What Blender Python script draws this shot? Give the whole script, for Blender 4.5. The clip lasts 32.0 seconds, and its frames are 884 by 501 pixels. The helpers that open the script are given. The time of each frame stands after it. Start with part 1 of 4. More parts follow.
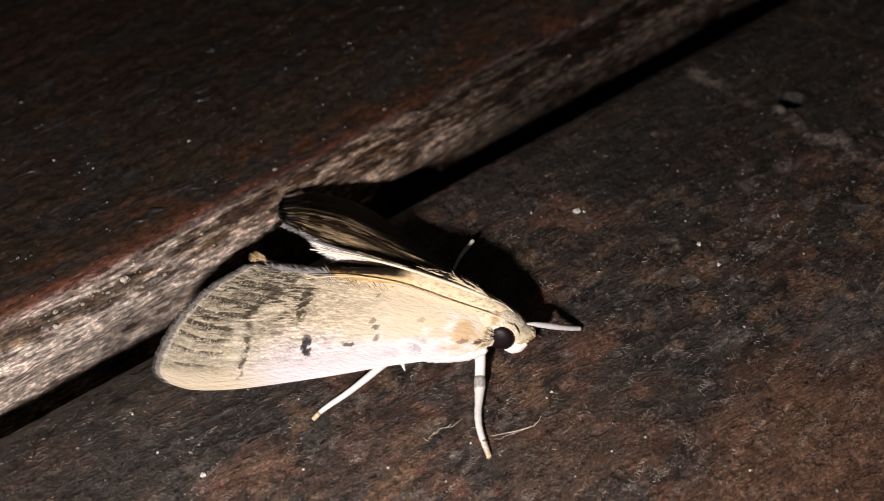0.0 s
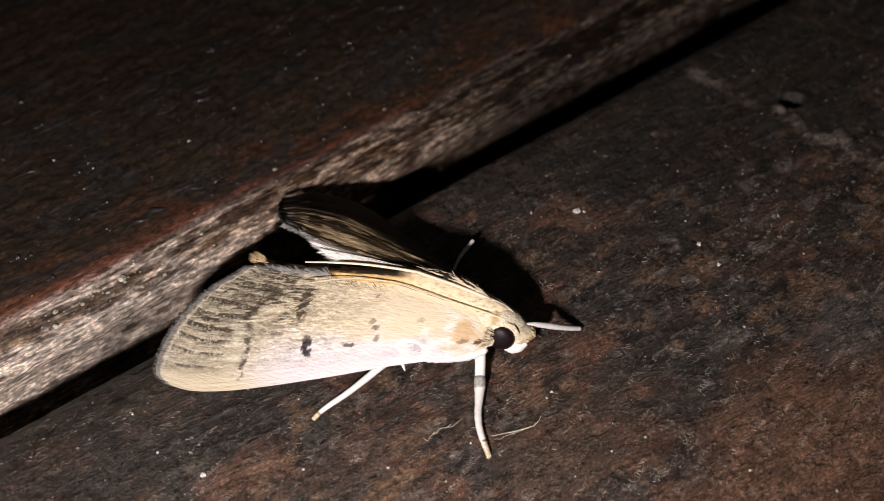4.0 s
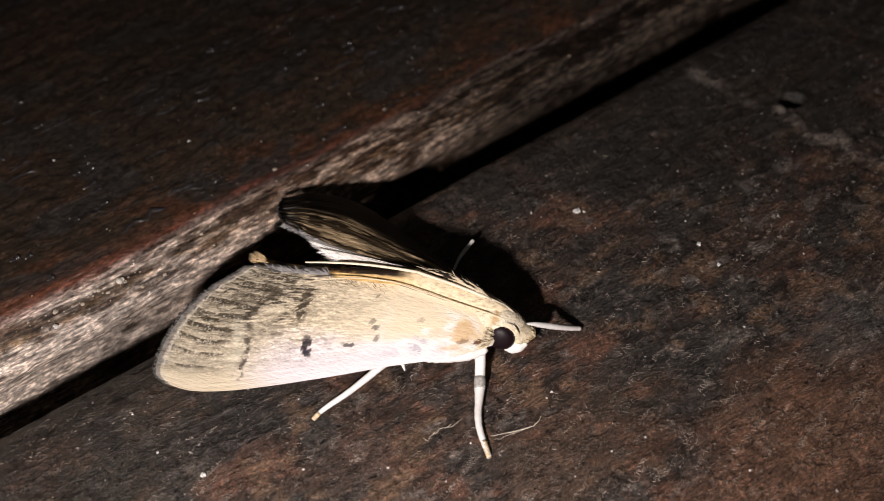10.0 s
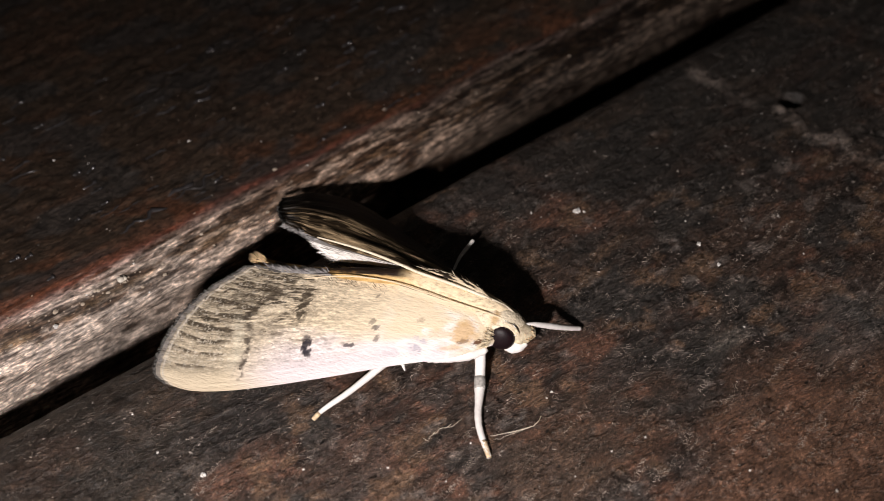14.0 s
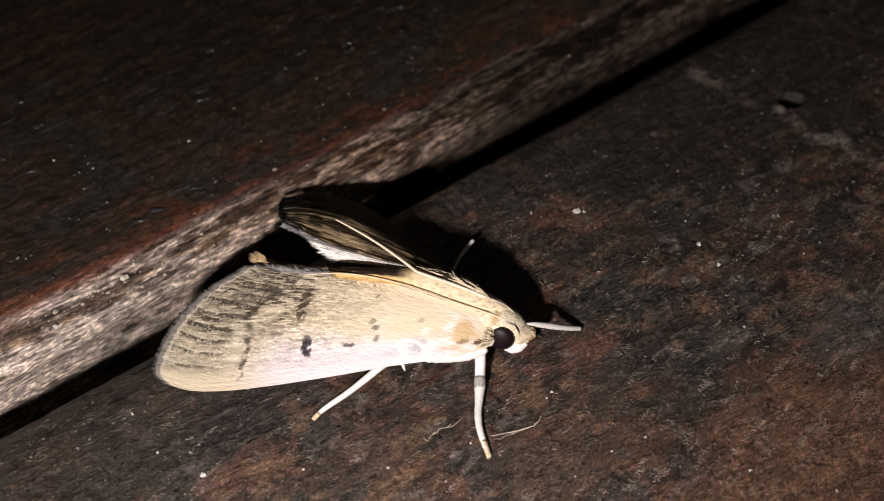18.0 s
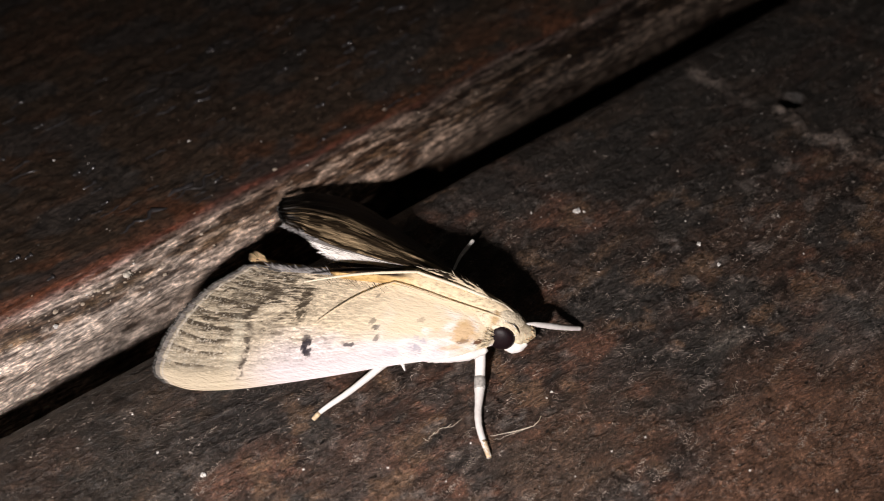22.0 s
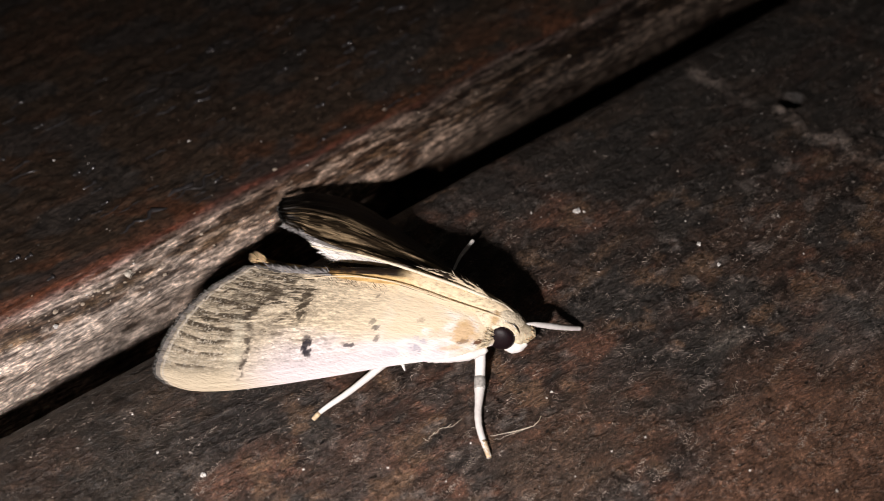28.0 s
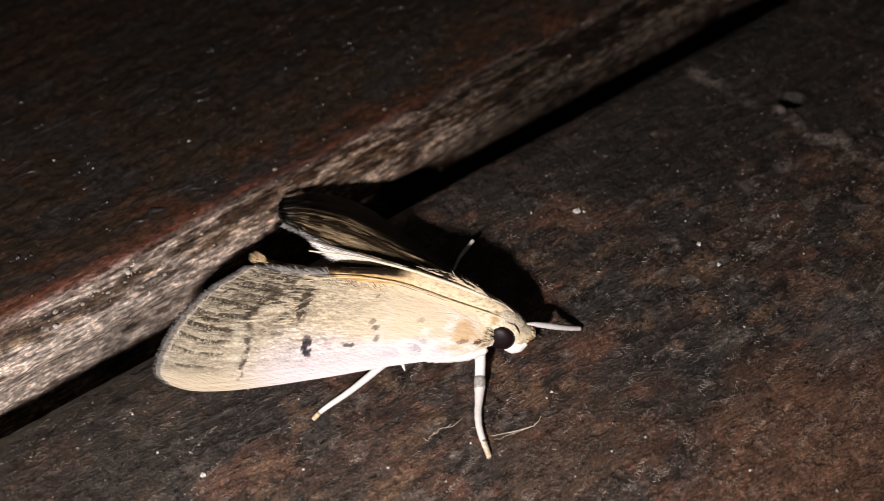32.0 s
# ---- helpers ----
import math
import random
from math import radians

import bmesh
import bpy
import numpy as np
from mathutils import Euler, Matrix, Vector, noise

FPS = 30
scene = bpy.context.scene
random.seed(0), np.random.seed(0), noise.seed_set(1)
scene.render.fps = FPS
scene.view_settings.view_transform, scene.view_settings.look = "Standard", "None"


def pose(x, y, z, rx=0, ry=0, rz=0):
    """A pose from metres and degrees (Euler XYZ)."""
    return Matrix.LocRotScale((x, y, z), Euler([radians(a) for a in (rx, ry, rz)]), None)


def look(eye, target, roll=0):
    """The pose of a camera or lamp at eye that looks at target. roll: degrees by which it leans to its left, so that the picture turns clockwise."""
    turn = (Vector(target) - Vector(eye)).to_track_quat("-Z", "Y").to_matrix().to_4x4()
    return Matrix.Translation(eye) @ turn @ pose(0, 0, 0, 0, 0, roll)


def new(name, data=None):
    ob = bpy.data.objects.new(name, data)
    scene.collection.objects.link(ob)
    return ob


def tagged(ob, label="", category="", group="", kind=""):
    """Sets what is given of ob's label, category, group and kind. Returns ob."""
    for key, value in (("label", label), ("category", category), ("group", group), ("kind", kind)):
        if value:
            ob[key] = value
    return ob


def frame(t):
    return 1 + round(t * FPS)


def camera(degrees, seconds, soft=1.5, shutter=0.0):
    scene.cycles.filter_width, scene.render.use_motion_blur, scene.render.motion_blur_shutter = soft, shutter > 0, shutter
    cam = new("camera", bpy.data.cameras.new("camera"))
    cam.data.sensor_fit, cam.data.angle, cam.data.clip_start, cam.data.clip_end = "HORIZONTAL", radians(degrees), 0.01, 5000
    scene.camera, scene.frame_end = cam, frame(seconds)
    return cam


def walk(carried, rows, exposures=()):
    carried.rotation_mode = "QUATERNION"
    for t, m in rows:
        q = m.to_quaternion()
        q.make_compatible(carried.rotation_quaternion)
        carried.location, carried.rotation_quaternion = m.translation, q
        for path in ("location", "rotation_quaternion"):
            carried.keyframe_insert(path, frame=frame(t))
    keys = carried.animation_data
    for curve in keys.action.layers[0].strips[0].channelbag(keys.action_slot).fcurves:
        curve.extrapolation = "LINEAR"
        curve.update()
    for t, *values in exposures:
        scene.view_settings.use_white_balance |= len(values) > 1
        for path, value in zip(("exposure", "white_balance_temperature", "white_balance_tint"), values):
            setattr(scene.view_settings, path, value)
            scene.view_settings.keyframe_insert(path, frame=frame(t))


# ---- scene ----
MM = 0.001

# ---- camera: it stands still, a hand's width over the boards ----
cam = camera(30, 32.0, soft=0.7)
cam.data.dof.use_dof = True
cam.data.dof.focus_distance = 61.6 * MM
cam.data.dof.aperture_fstop = 84
EYE = (0.0, -46.18 * MM, 46.18 * MM)
walk(cam, [(0, look(EYE, (0, 0, 0))), (32, look(EYE, (0, 0, 0)))])

# ---- night: next to no sky light, and one small white hand lamp beside the camera ----
world = bpy.data.worlds.new("night")
scene.world = world
world.use_nodes = True
world.node_tree.nodes["Background"].inputs["Color"].default_value = (0.42, 0.38, 0.34, 1)
world.node_tree.nodes["Background"].inputs["Strength"].default_value = 0.034

lamp_data = bpy.data.lights.new("hand_lamp", "SPOT")
lamp_data.energy = 0.132
lamp_data.color = (1.0, 0.905, 0.88)
lamp_data.shadow_soft_size = 1.4 * MM
lamp_data.spot_size = radians(76)
lamp_data.spot_blend = 1.0
lamp = new("hand_lamp", lamp_data)
lamp.matrix_world = look((-10.5 * MM, -44 * MM, 26.2 * MM), (-1 * MM, -9 * MM, 0))
tagged(lamp, "small white hand lamp shining low over the boards", "lamp")
scene.view_settings.exposure = 0.0


# ---- noise on arrays ----
def lattice(ix, iy, seed):
    h = (ix.astype(np.int64) * 374761393 + iy.astype(np.int64) * 668265263 + seed * 974711) & 0x7FFFFFFF
    h = ((h ^ (h >> 13)) * 1274126177) & 0x7FFFFFFF
    h = ((h ^ (h >> 16)) * 60493) & 0x7FFFFFFF
    return (h % 65536) / 65535.0


def vnoise(x, y, seed=0):
    x, y = np.asarray(x, float), np.asarray(y, float)
    ix, iy = np.floor(x), np.floor(y)
    fx, fy = x - ix, y - iy
    fx, fy = fx * fx * (3 - 2 * fx), fy * fy * (3 - 2 * fy)
    a, b = lattice(ix, iy, seed), lattice(ix + 1, iy, seed)
    c, d = lattice(ix, iy + 1, seed), lattice(ix + 1, iy + 1, seed)
    return (a * (1 - fx) + b * fx) * (1 - fy) + (c * (1 - fx) + d * fx) * fy


def fbm(x, y, seed=0, octaves=4):
    total, amp, norm = 0.0, 1.0, 0.0
    for k in range(octaves):
        total = total + amp * vnoise(x * 2 ** k + 17.3 * k, y * 2 ** k - 9.1 * k, seed + k)
        norm += amp
        amp *= 0.5
    return total / norm


def smooth(lo, hi, x):
    t = np.clip((x - lo) / (hi - lo), 0, 1)
    return t * t * (3 - 2 * t)


# ---- meshes ----
def mesh_object(name, verts, faces, material, colours=None, soft=True):
    """verts in millimetres."""
    me = bpy.data.meshes.new(name)
    me.from_pydata([tuple(v) for v in np.asarray(verts, float) * MM], [], faces)
    if material:
        me.materials.append(material)
    if colours is not None:
        layer = me.color_attributes.new("tone", "FLOAT_COLOR", "POINT")
        c = np.ones((len(verts), 4))
        c[:, :colours.shape[1]] = colours
        layer.data.foreach_set("color", c.astype(np.float32).ravel())
    if soft:
        me.polygons.foreach_set("use_smooth", [True] * len(me.polygons))
    me.update()
    return new(name, me)


def part(name, verts, faces, material, parent, label="", colours=None, soft=True):
    ob = mesh_object(name, verts, faces, material, colours, soft)
    ob.parent = parent
    if label:
        tagged(ob, label)
    return ob


def grid_faces(nu, nv, closed=False):
    faces = []
    for i in range(nu - 1):
        for j in range(nv if closed else nv - 1):
            k = (j + 1) % nv
            faces.append((i * nv + j, i * nv + k, (i + 1) * nv + k, (i + 1) * nv + j))
    return faces


def spline(points, n):
    """Smooth curve through a few points, by even steps of length."""
    p = np.array(points, float)
    q = np.vstack([2 * p[0] - p[1], p, 2 * p[-1] - p[-2]])
    out = []
    for i in range(1, len(q) - 2):
        for t in np.linspace(0, 1, 24, endpoint=False):
            a, b, c, d = q[i - 1], q[i], q[i + 1], q[i + 2]
            out.append(0.5 * (2 * b + (c - a) * t + (2 * a - 5 * b + 4 * c - d) * t ** 2 + (3 * b - a - 3 * c + d) * t ** 3))
    out = np.array(out + [q[-2]])
    length = np.concatenate([[0], np.cumsum(np.linalg.norm(np.diff(out, axis=0), axis=1))])
    want = np.linspace(0, length[-1], n)
    return np.stack([np.interp(want, length, out[:, k]) for k in range(out.shape[1])], axis=1)


def tube(path, radii, sides=12, flat=1.0, rough=0.0, seed=3):
    """A closed tapered tube along a path; radii at even steps."""
    path = np.asarray(path, float)
    n = len(path)
    r = np.interp(np.linspace(0, 1, n), np.linspace(0, 1, len(radii)), radii)
    tan = np.gradient(path, axis=0)
    tan /= np.linalg.norm(tan, axis=1)[:, None]
    up = np.array([0, 0, 1.0])
    verts = []
    for i in range(n):
        side = np.cross(tan[i], up)
        if np.linalg.norm(side) < 0.05:
            side = np.cross(tan[i], np.array([1.0, 0, 0]))
        side /= np.linalg.norm(side)
        top = np.cross(side, tan[i])
        for k in range(sides):
            a = 2 * math.pi * k / sides
            rr = r[i] * (1 + rough * (lattice(np.array(i), np.array(k), seed) - 0.5) * 2)
            verts.append(path[i] + side * math.cos(a) * rr + top * math.sin(a) * rr * flat)
    faces = grid_faces(n, sides, True)
    faces.append(tuple(range(sides))[::-1])
    faces.append(tuple((n - 1) * sides + k for k in range(sides)))
    return np.array(verts), faces


def hairs(roots, ways, length, width, seed, spread=0.25, bend=0.0):
    """Many thin tapered scales or hairs, each a bent three-sided sliver."""
    rng = np.random.default_rng(seed)
    verts, faces = [], []
    for p, w in zip(np.asarray(roots, float), np.asarray(ways, float)):
        w = w / np.linalg.norm(w) + rng.normal(0, spread, 3)
        w /= np.linalg.norm(w)
        side = np.cross(w, rng.normal(0, 1, 3))
        side /= np.linalg.norm(side)
        lift = np.cross(side, w)
        ll, ww = length * rng.uniform(0.55, 1.2), width * rng.uniform(0.7, 1.3)
        k = len(verts)
        mid = p + w * ll * 0.55 + lift * ll * bend
        tip = p + w * ll + lift * ll * bend * 0.2
        verts += [p - side * ww, p + side * ww, p + lift * ww, mid - side * ww, mid + side * ww, mid + lift * ww, tip]
        faces += [(k, k + 1, k + 4, k + 3), (k + 1, k + 2, k + 5, k + 4), (k + 2, k, k + 3, k + 5),
                  (k + 3, k + 4, k + 6), (k + 4, k + 5, k + 6), (k + 5, k + 3, k + 6)]
    return np.array(verts), faces


# ---- materials ----
def material(name):
    m = bpy.data.materials.new(name)
    m.use_nodes = True
    nt = m.node_tree
    bsdf = nt.nodes["Principled BSDF"]
    return m, nt, bsdf


def node(nt, kind, **values):
    n = nt.nodes.new(kind)
    for key, value in values.items():
        n.inputs[key].default_value = value
    return n


def ramp(nt, source, stops):
    r = nt.nodes.new("ShaderNodeValToRGB")
    while len(r.color_ramp.elements) < len(stops):
        r.color_ramp.elements.new(0.5)
    for e, (at, c) in zip(r.color_ramp.elements, stops):
        e.position, e.color = at, (*c, 1)
    nt.links.new(source, r.inputs["Fac"])
    return r.outputs["Color"]


def mix(nt, fac, a, b, blend="MIX"):
    n = nt.nodes.new("ShaderNodeMix")
    n.data_type, n.blend_type = "RGBA", blend
    for sock, value in ((n.inputs[0], fac), (n.inputs[6], a), (n.inputs[7], b)):
        if isinstance(value, bpy.types.NodeSocket):
            nt.links.new(value, sock)
        else:
            sock.default_value = value
    return n.outputs[2]


def stretched(nt, scale, turn=(0, 0, 0)):
    tc = nt.nodes.new("ShaderNodeTexCoord")
    mp = nt.nodes.new("ShaderNodeMapping")
    mp.inputs["Scale"].default_value = scale
    mp.inputs["Rotation"].default_value = turn
    nt.links.new(tc.outputs["Object"], mp.inputs["Vector"])
    return mp.outputs["Vector"]


def noise_node(nt, vec, scale, detail=4.0, rough=0.6):
    n = node(nt, "ShaderNodeTexNoise", Scale=scale, Detail=detail, Roughness=rough)
    nt.links.new(vec, n.inputs["Vector"])
    return n.outputs["Fac"]


def bump(nt, bsdf, height, depth, strength=1.0, after=None):
    b = node(nt, "ShaderNodeBump", Strength=strength, Distance=depth)
    nt.links.new(height, b.inputs["Height"])
    if after:
        nt.links.new(after, b.inputs["Normal"])
    nt.links.new(b.outputs["Normal"], bsdf.inputs["Normal"])
    return b.outputs["Normal"]


def wood_material(name, grain_size, fine_size, glint, crazed):
    """Old dark-stained board: the tone layer holds stain, wear, grain and painted lamp falloff; fine cracks and grain
    come here.
    """
    m, nt, bsdf = material(name)
    tone = nt.nodes.new("ShaderNodeVertexColor")
    tone.layer_name = "tone"
    grain = noise_node(nt, stretched(nt, grain_size), 1.0, 6.0, 0.72)
    fine = noise_node(nt, stretched(nt, fine_size), 1.0, 4.0, 0.75)
    dark = ramp(nt, grain, [(0.32, (0.50, 0.51, 0.52)), (0.50, (0.9, 0.89, 0.88)), (0.70, (1.6, 1.54, 1.5))])
    c = mix(nt, 1.0, tone.outputs["Color"], dark, "MULTIPLY")
    speck = ramp(nt, fine, [(0.36, (0.40, 0.40, 0.41)), (0.50, (0.88, 0.88, 0.88)), (0.585, (1.25, 1.23, 1.21)), (0.65, (glint, glint * 0.96, glint * 0.92))])
    c = mix(nt, 1.0, c, speck, "MULTIPLY")
    if crazed:
        dots = ramp(nt, noise_node(nt, stretched(nt, (2600, 5000, 5000)), 1.0, 2.0, 0.5), [(0.29, (0.12, 0.12, 0.12)), (0.35, (1, 1, 1))])
        c = mix(nt, 1.0, c, dots, "MULTIPLY")
    else:
        # bare fibres show where the stain is worn off
        fibre = noise_node(nt, stretched(nt, (1500, 8500, 8500)), 1.0, 4.0, 0.6)
        pale = ramp(nt, fibre, [(0.36, (0.30, 0.28, 0.27)), (0.48, (0.80, 0.79, 0.78)), (0.60, (1.75, 1.75, 1.75))])
        c = mix(nt, tone.outputs["Alpha"], c, mix(nt, 1.0, c, pale, "MULTIPLY"))
    bsdf.inputs["Roughness"].default_value = 0.45
    bsdf.inputs["Specular IOR Level"].default_value = 0.5
    deep = (0.07 if crazed else 0.045) * MM
    first = bump(nt, bsdf, fine, deep, 1.0)
    second = bump(nt, bsdf, grain, deep, 0.8, first)
    if crazed:
        # a faint net of cracks with lifted flakes between them
        vec = stretched(nt, (3600, 5200, 5200), (0, 0, -0.25))
        warp = node(nt, "ShaderNodeTexNoise", Scale=1.1, Detail=1.0, Roughness=0.5)
        nt.links.new(vec, warp.inputs["Vector"])
        moved = nt.nodes.new("ShaderNodeMix")
        moved.data_type, moved.blend_type = "RGBA", "LINEAR_LIGHT"
        moved.inputs[0].default_value = 0.08
        nt.links.new(vec, moved.inputs[6])
        nt.links.new(warp.outputs["Color"], moved.inputs[7])
        cell = nt.nodes.new("ShaderNodeTexVoronoi")
        cell.feature = "DISTANCE_TO_EDGE"
        cell.inputs["Scale"].default_value = 1.0
        nt.links.new(moved.outputs[2], cell.inputs["Vector"])
        line = ramp(nt, cell.outputs["Distance"], [(0.0, (1, 1, 1)), (0.04, (0.8, 0.8, 0.8)), (0.07, (0.0, 0.0, 0.0))])
        patch = ramp(nt, noise_node(nt, stretched(nt, (700, 1900, 1900), (0, 0, -0.25)), 1.0, 5.0, 0.65), [(0.50, (0, 0, 0)), (0.60, (1, 1, 1))])
        net = mix(nt, 1.0, line, patch, "MULTIPLY")
        net = mix(nt, 1.0, net, tone.outputs["Alpha"], "MULTIPLY")
        broken = ramp(nt, noise_node(nt, stretched(nt, (5200, 5600, 5600)), 1.0, 2.0, 0.5), [(0.50, (0.0, 0.0, 0.0)), (0.58, (0.7, 0.7, 0.7))])
        net = mix(nt, 1.0, net, broken, "MULTIPLY")
        c = mix(nt, net, c, (0.34, 0.28, 0.23, 1))
        third = bump(nt, bsdf, net, 0.04 * MM, 1.0, second)
        flake = nt.nodes.new("ShaderNodeTexVoronoi")
        flake.inputs["Scale"].default_value = 1.0
        nt.links.new(moved.outputs[2], flake.inputs["Vector"])
        lifted = mix(nt, 1.0, flake.outputs["Color"], patch, "MULTIPLY")
        bump(nt, bsdf, lifted, 0.10 * MM, 1.0, third)
    nt.links.new(c, bsdf.inputs["Base Color"])
    return m


def scale_material(name, rough=0.6, sheen=0.0, fine=9000):
    """Moth scales: colours in the tone layer, broken up by rows of tiny scales."""
    m, nt, bsdf = material(name)
    tone = nt.nodes.new("ShaderNodeVertexColor")
    tone.layer_name = "tone"
    n = noise_node(nt, stretched(nt, (0.35 * fine, fine, fine)), 1.0, 3.0, 0.7)
    shade = ramp(nt, n, [(0.28, (0.52, 0.48, 0.44)), (0.46, (0.92, 0.91, 0.90)), (0.7, (1.18, 1.17, 1.15))])
    c = mix(nt, tone.outputs["Alpha"], tone.outputs["Color"], shade, "MULTIPLY")
    nt.links.new(c, bsdf.inputs["Base Color"])
    bsdf.inputs["Roughness"].default_value = rough
    bsdf.inputs["Specular IOR Level"].default_value = 0.25
    bsdf.inputs["Sheen Weight"].default_value = sheen
    bsdf.inputs["Sheen Roughness"].default_value = 0.4
    bump(nt, bsdf, n, 0.04 * MM, 0.9)
    return m


def plain_material(name, colour, rough=0.5, spec=0.5, spread=0.35, scale=6000, depth=0.01):
    m, nt, bsdf = material(name)
    n = noise_node(nt, stretched(nt, (scale, scale, scale)), 1.0, 4.0, 0.65)
    lo = tuple(v * (1 - spread) for v in colour)
    hi = tuple(min(1, v * (1 + spread * 0.6)) for v in colour)
    nt.links.new(ramp(nt, n, [(0.3, lo), (0.7, hi)]), bsdf.inputs["Base Color"])
    bsdf.inputs["Roughness"].default_value = rough
    bsdf.inputs["Specular IOR Level"].default_value = spec
    bump(nt, bsdf, n, depth * MM, 0.6)
    return m


WOOD_NEAR = wood_material("crazed_dark_wood", (1000, 2300, 2300), (6200, 9500, 9500), 2.6, True)
WOOD_FAR = wood_material("worn_stained_wood", (900, 2700, 2700), (4200, 9500, 9500), 1.7, False)
SCALES = scale_material("pale_wing_scales")
FUR = scale_material("body_scales", 0.7, 0.0, 12000)
PALE_SCALE = plain_material("pale_scale", (0.80, 0.69, 0.53), 0.5, 0.5, 0.15)
BROWN_SCALE = plain_material("brown_scale", (0.08, 0.058, 0.036), 0.6, 0.4, 0.4)
FRINGE = plain_material("grey_fringe", (0.12, 0.113, 0.105), 0.7)
HAIR = plain_material("grey_hair", (0.33, 0.315, 0.31), 0.6)
GOLD_FRINGE = plain_material("gold_fringe", (0.55, 0.38, 0.16), 0.6)
CREAM_FUR = plain_material("cream_fur", (0.78, 0.66, 0.46), 0.65)
TAN_FUR = plain_material("tan_fur", (0.76, 0.56, 0.33), 0.65)
BEAK = plain_material("beak_scales", (0.84, 0.66, 0.46), 0.6, 0.4, 0.6, 2600, 0.03)
LEG = plain_material("white_leg_scales", (0.93, 0.90, 0.86), 0.6, 0.4, 0.08)
LEG_BAND = plain_material("grey_leg_band", (0.42, 0.40, 0.37), 0.6, 0.4, 0.6, 9000)
FOOT = plain_material("tan_tarsus", (0.74, 0.57, 0.36), 0.6)
ANTENNA = plain_material("pale_antenna", (0.86, 0.76, 0.58), 0.5, 0.5, 0.15)
TAN_ANTENNA = plain_material("tan_antenna", (0.76, 0.62, 0.42), 0.55, 0.4, 0.2)
BRISTLE = plain_material("white_chip", (0.75, 0.73, 0.70), 0.35, 0.6, 0.15)
FIBRE = plain_material("pale_fibre", (0.40, 0.34, 0.285), 0.5, 0.5, 0.75, 1800)
DULL_FIBRE = plain_material("brown_fibre", (0.17, 0.13, 0.10), 0.5)
THREAD = plain_material("pale_thread", (0.72, 0.64, 0.52), 0.4)
VARNISH = plain_material("dark_varnish", (0.034, 0.031, 0.032), 0.30, 0.8, 0.3)
DUST = plain_material("grey_dust", (0.27, 0.24, 0.21), 0.6, 0.5, 0.5, 1500)
CRUMB = plain_material("pale_crumb", (0.5, 0.42, 0.33), 0.6, 0.4, 0.4, 1500)
MITE = plain_material("pale_mite_skin", (0.74, 0.68, 0.58), 0.35, 0.6, 0.2)
EARTH = plain_material("dark_earth", (0.03, 0.025, 0.02), 0.9, 0.2, 0.5, 60, 3.0)


def eye_material():
    m, nt, bsdf = material("compound_eye")
    v = nt.nodes.new("ShaderNodeTexVoronoi")
    v.inputs["Scale"].default_value = 26000
    tc = nt.nodes.new("ShaderNodeTexCoord")
    nt.links.new(tc.outputs["Object"], v.inputs["Vector"])
    nt.links.new(ramp(nt, v.outputs["Distance"], [(0.0, (0.022, 0.006, 0.006)), (0.6, (0.007, 0.003, 0.005))]), bsdf.inputs["Base Color"])
    bsdf.inputs["Roughness"].default_value = 0.5
    bsdf.inputs["Specular IOR Level"].default_value = 0.3
    bump(nt, bsdf, v.outputs["Distance"], 0.006 * MM, 0.6)
    return m


EYE_SKIN = eye_material()

# ---- floor: two old boards with an open joint between them ----
TURN = 38.5
EDGE = (-1.87, 2.62)
ALONG = (math.cos(radians(TURN)), math.sin(radians(TURN)))
GAP = 2.6


def to_board(x, y):
    dx, dy = x - EDGE[0], y - EDGE[1]
    return dx * ALONG[0] + dy * ALONG[1], -dx * ALONG[1] + dy * ALONG[0]


def relief_near(s, q):
    """Height of the near board's face over its mean plane."""
    z = 0.12 * (fbm(s / 9, q / 2.2, 11, 3) - 0.5) + 0.06 * (fbm(s / 2.4, q / 0.45, 21, 4) - 0.5)
    z = z + 0.04 * (fbm(s / 0.34, q / 0.26, 31, 3) - 0.5)
    pit = fbm(s / 0.4, q / 0.22, 41, 3)
    z = z - 0.07 * smooth(0.64, 0.78, pit)
    # an old scar with a lifted lip, and a worm hole in it
    z = z + 0.12 * scar_shape(s, q)
    hs, hq = to_board(15.25, 9.3)
    z = z - 1.1 * (1 - smooth(0.26, 0.52, np.hypot((s - hs) * 0.8, q - hq) + 0.2 * (fbm(s / 0.3, q / 0.3, 55, 2) - 0.5)))
    # the edge is less worn down towards the far end
    z = z + 0.34 * smooth(-9, -1, s) * smooth(-2.8, -0.5, q)
    return z


EDGE_R, EDGE_DROP = 3.0, 1.25


def near_height(s, q):
    """Height of the near board with its rounded edge."""
    k = np.clip((np.asarray(q, float) + EDGE_R) / EDGE_R, 0, 1)
    return relief_near(s, q) * (1 - 0.35 * k) - EDGE_DROP * (1 - np.sqrt(1 - k * k))


SCAR = [((11.0, 11.3), (12.2, 10.2), 0.34, 0.75), ((12.2, 10.2), (13.6, 9.0), 0.3, 0.22), ((14.5, 8.9), (15.2, 8.3), 0.22, 1.0), ((15.2, 8.2), (15.7, 7.0), 0.3, 0.4), ((15.3, 7.2), (16.9, 6.5), 0.28, 0.85), ((16.6, 7.0), (17.3, 6.5), 0.42, 0.9), ((16.9, 6.4), (18.6, 4.8), 0.3, 0.45)]


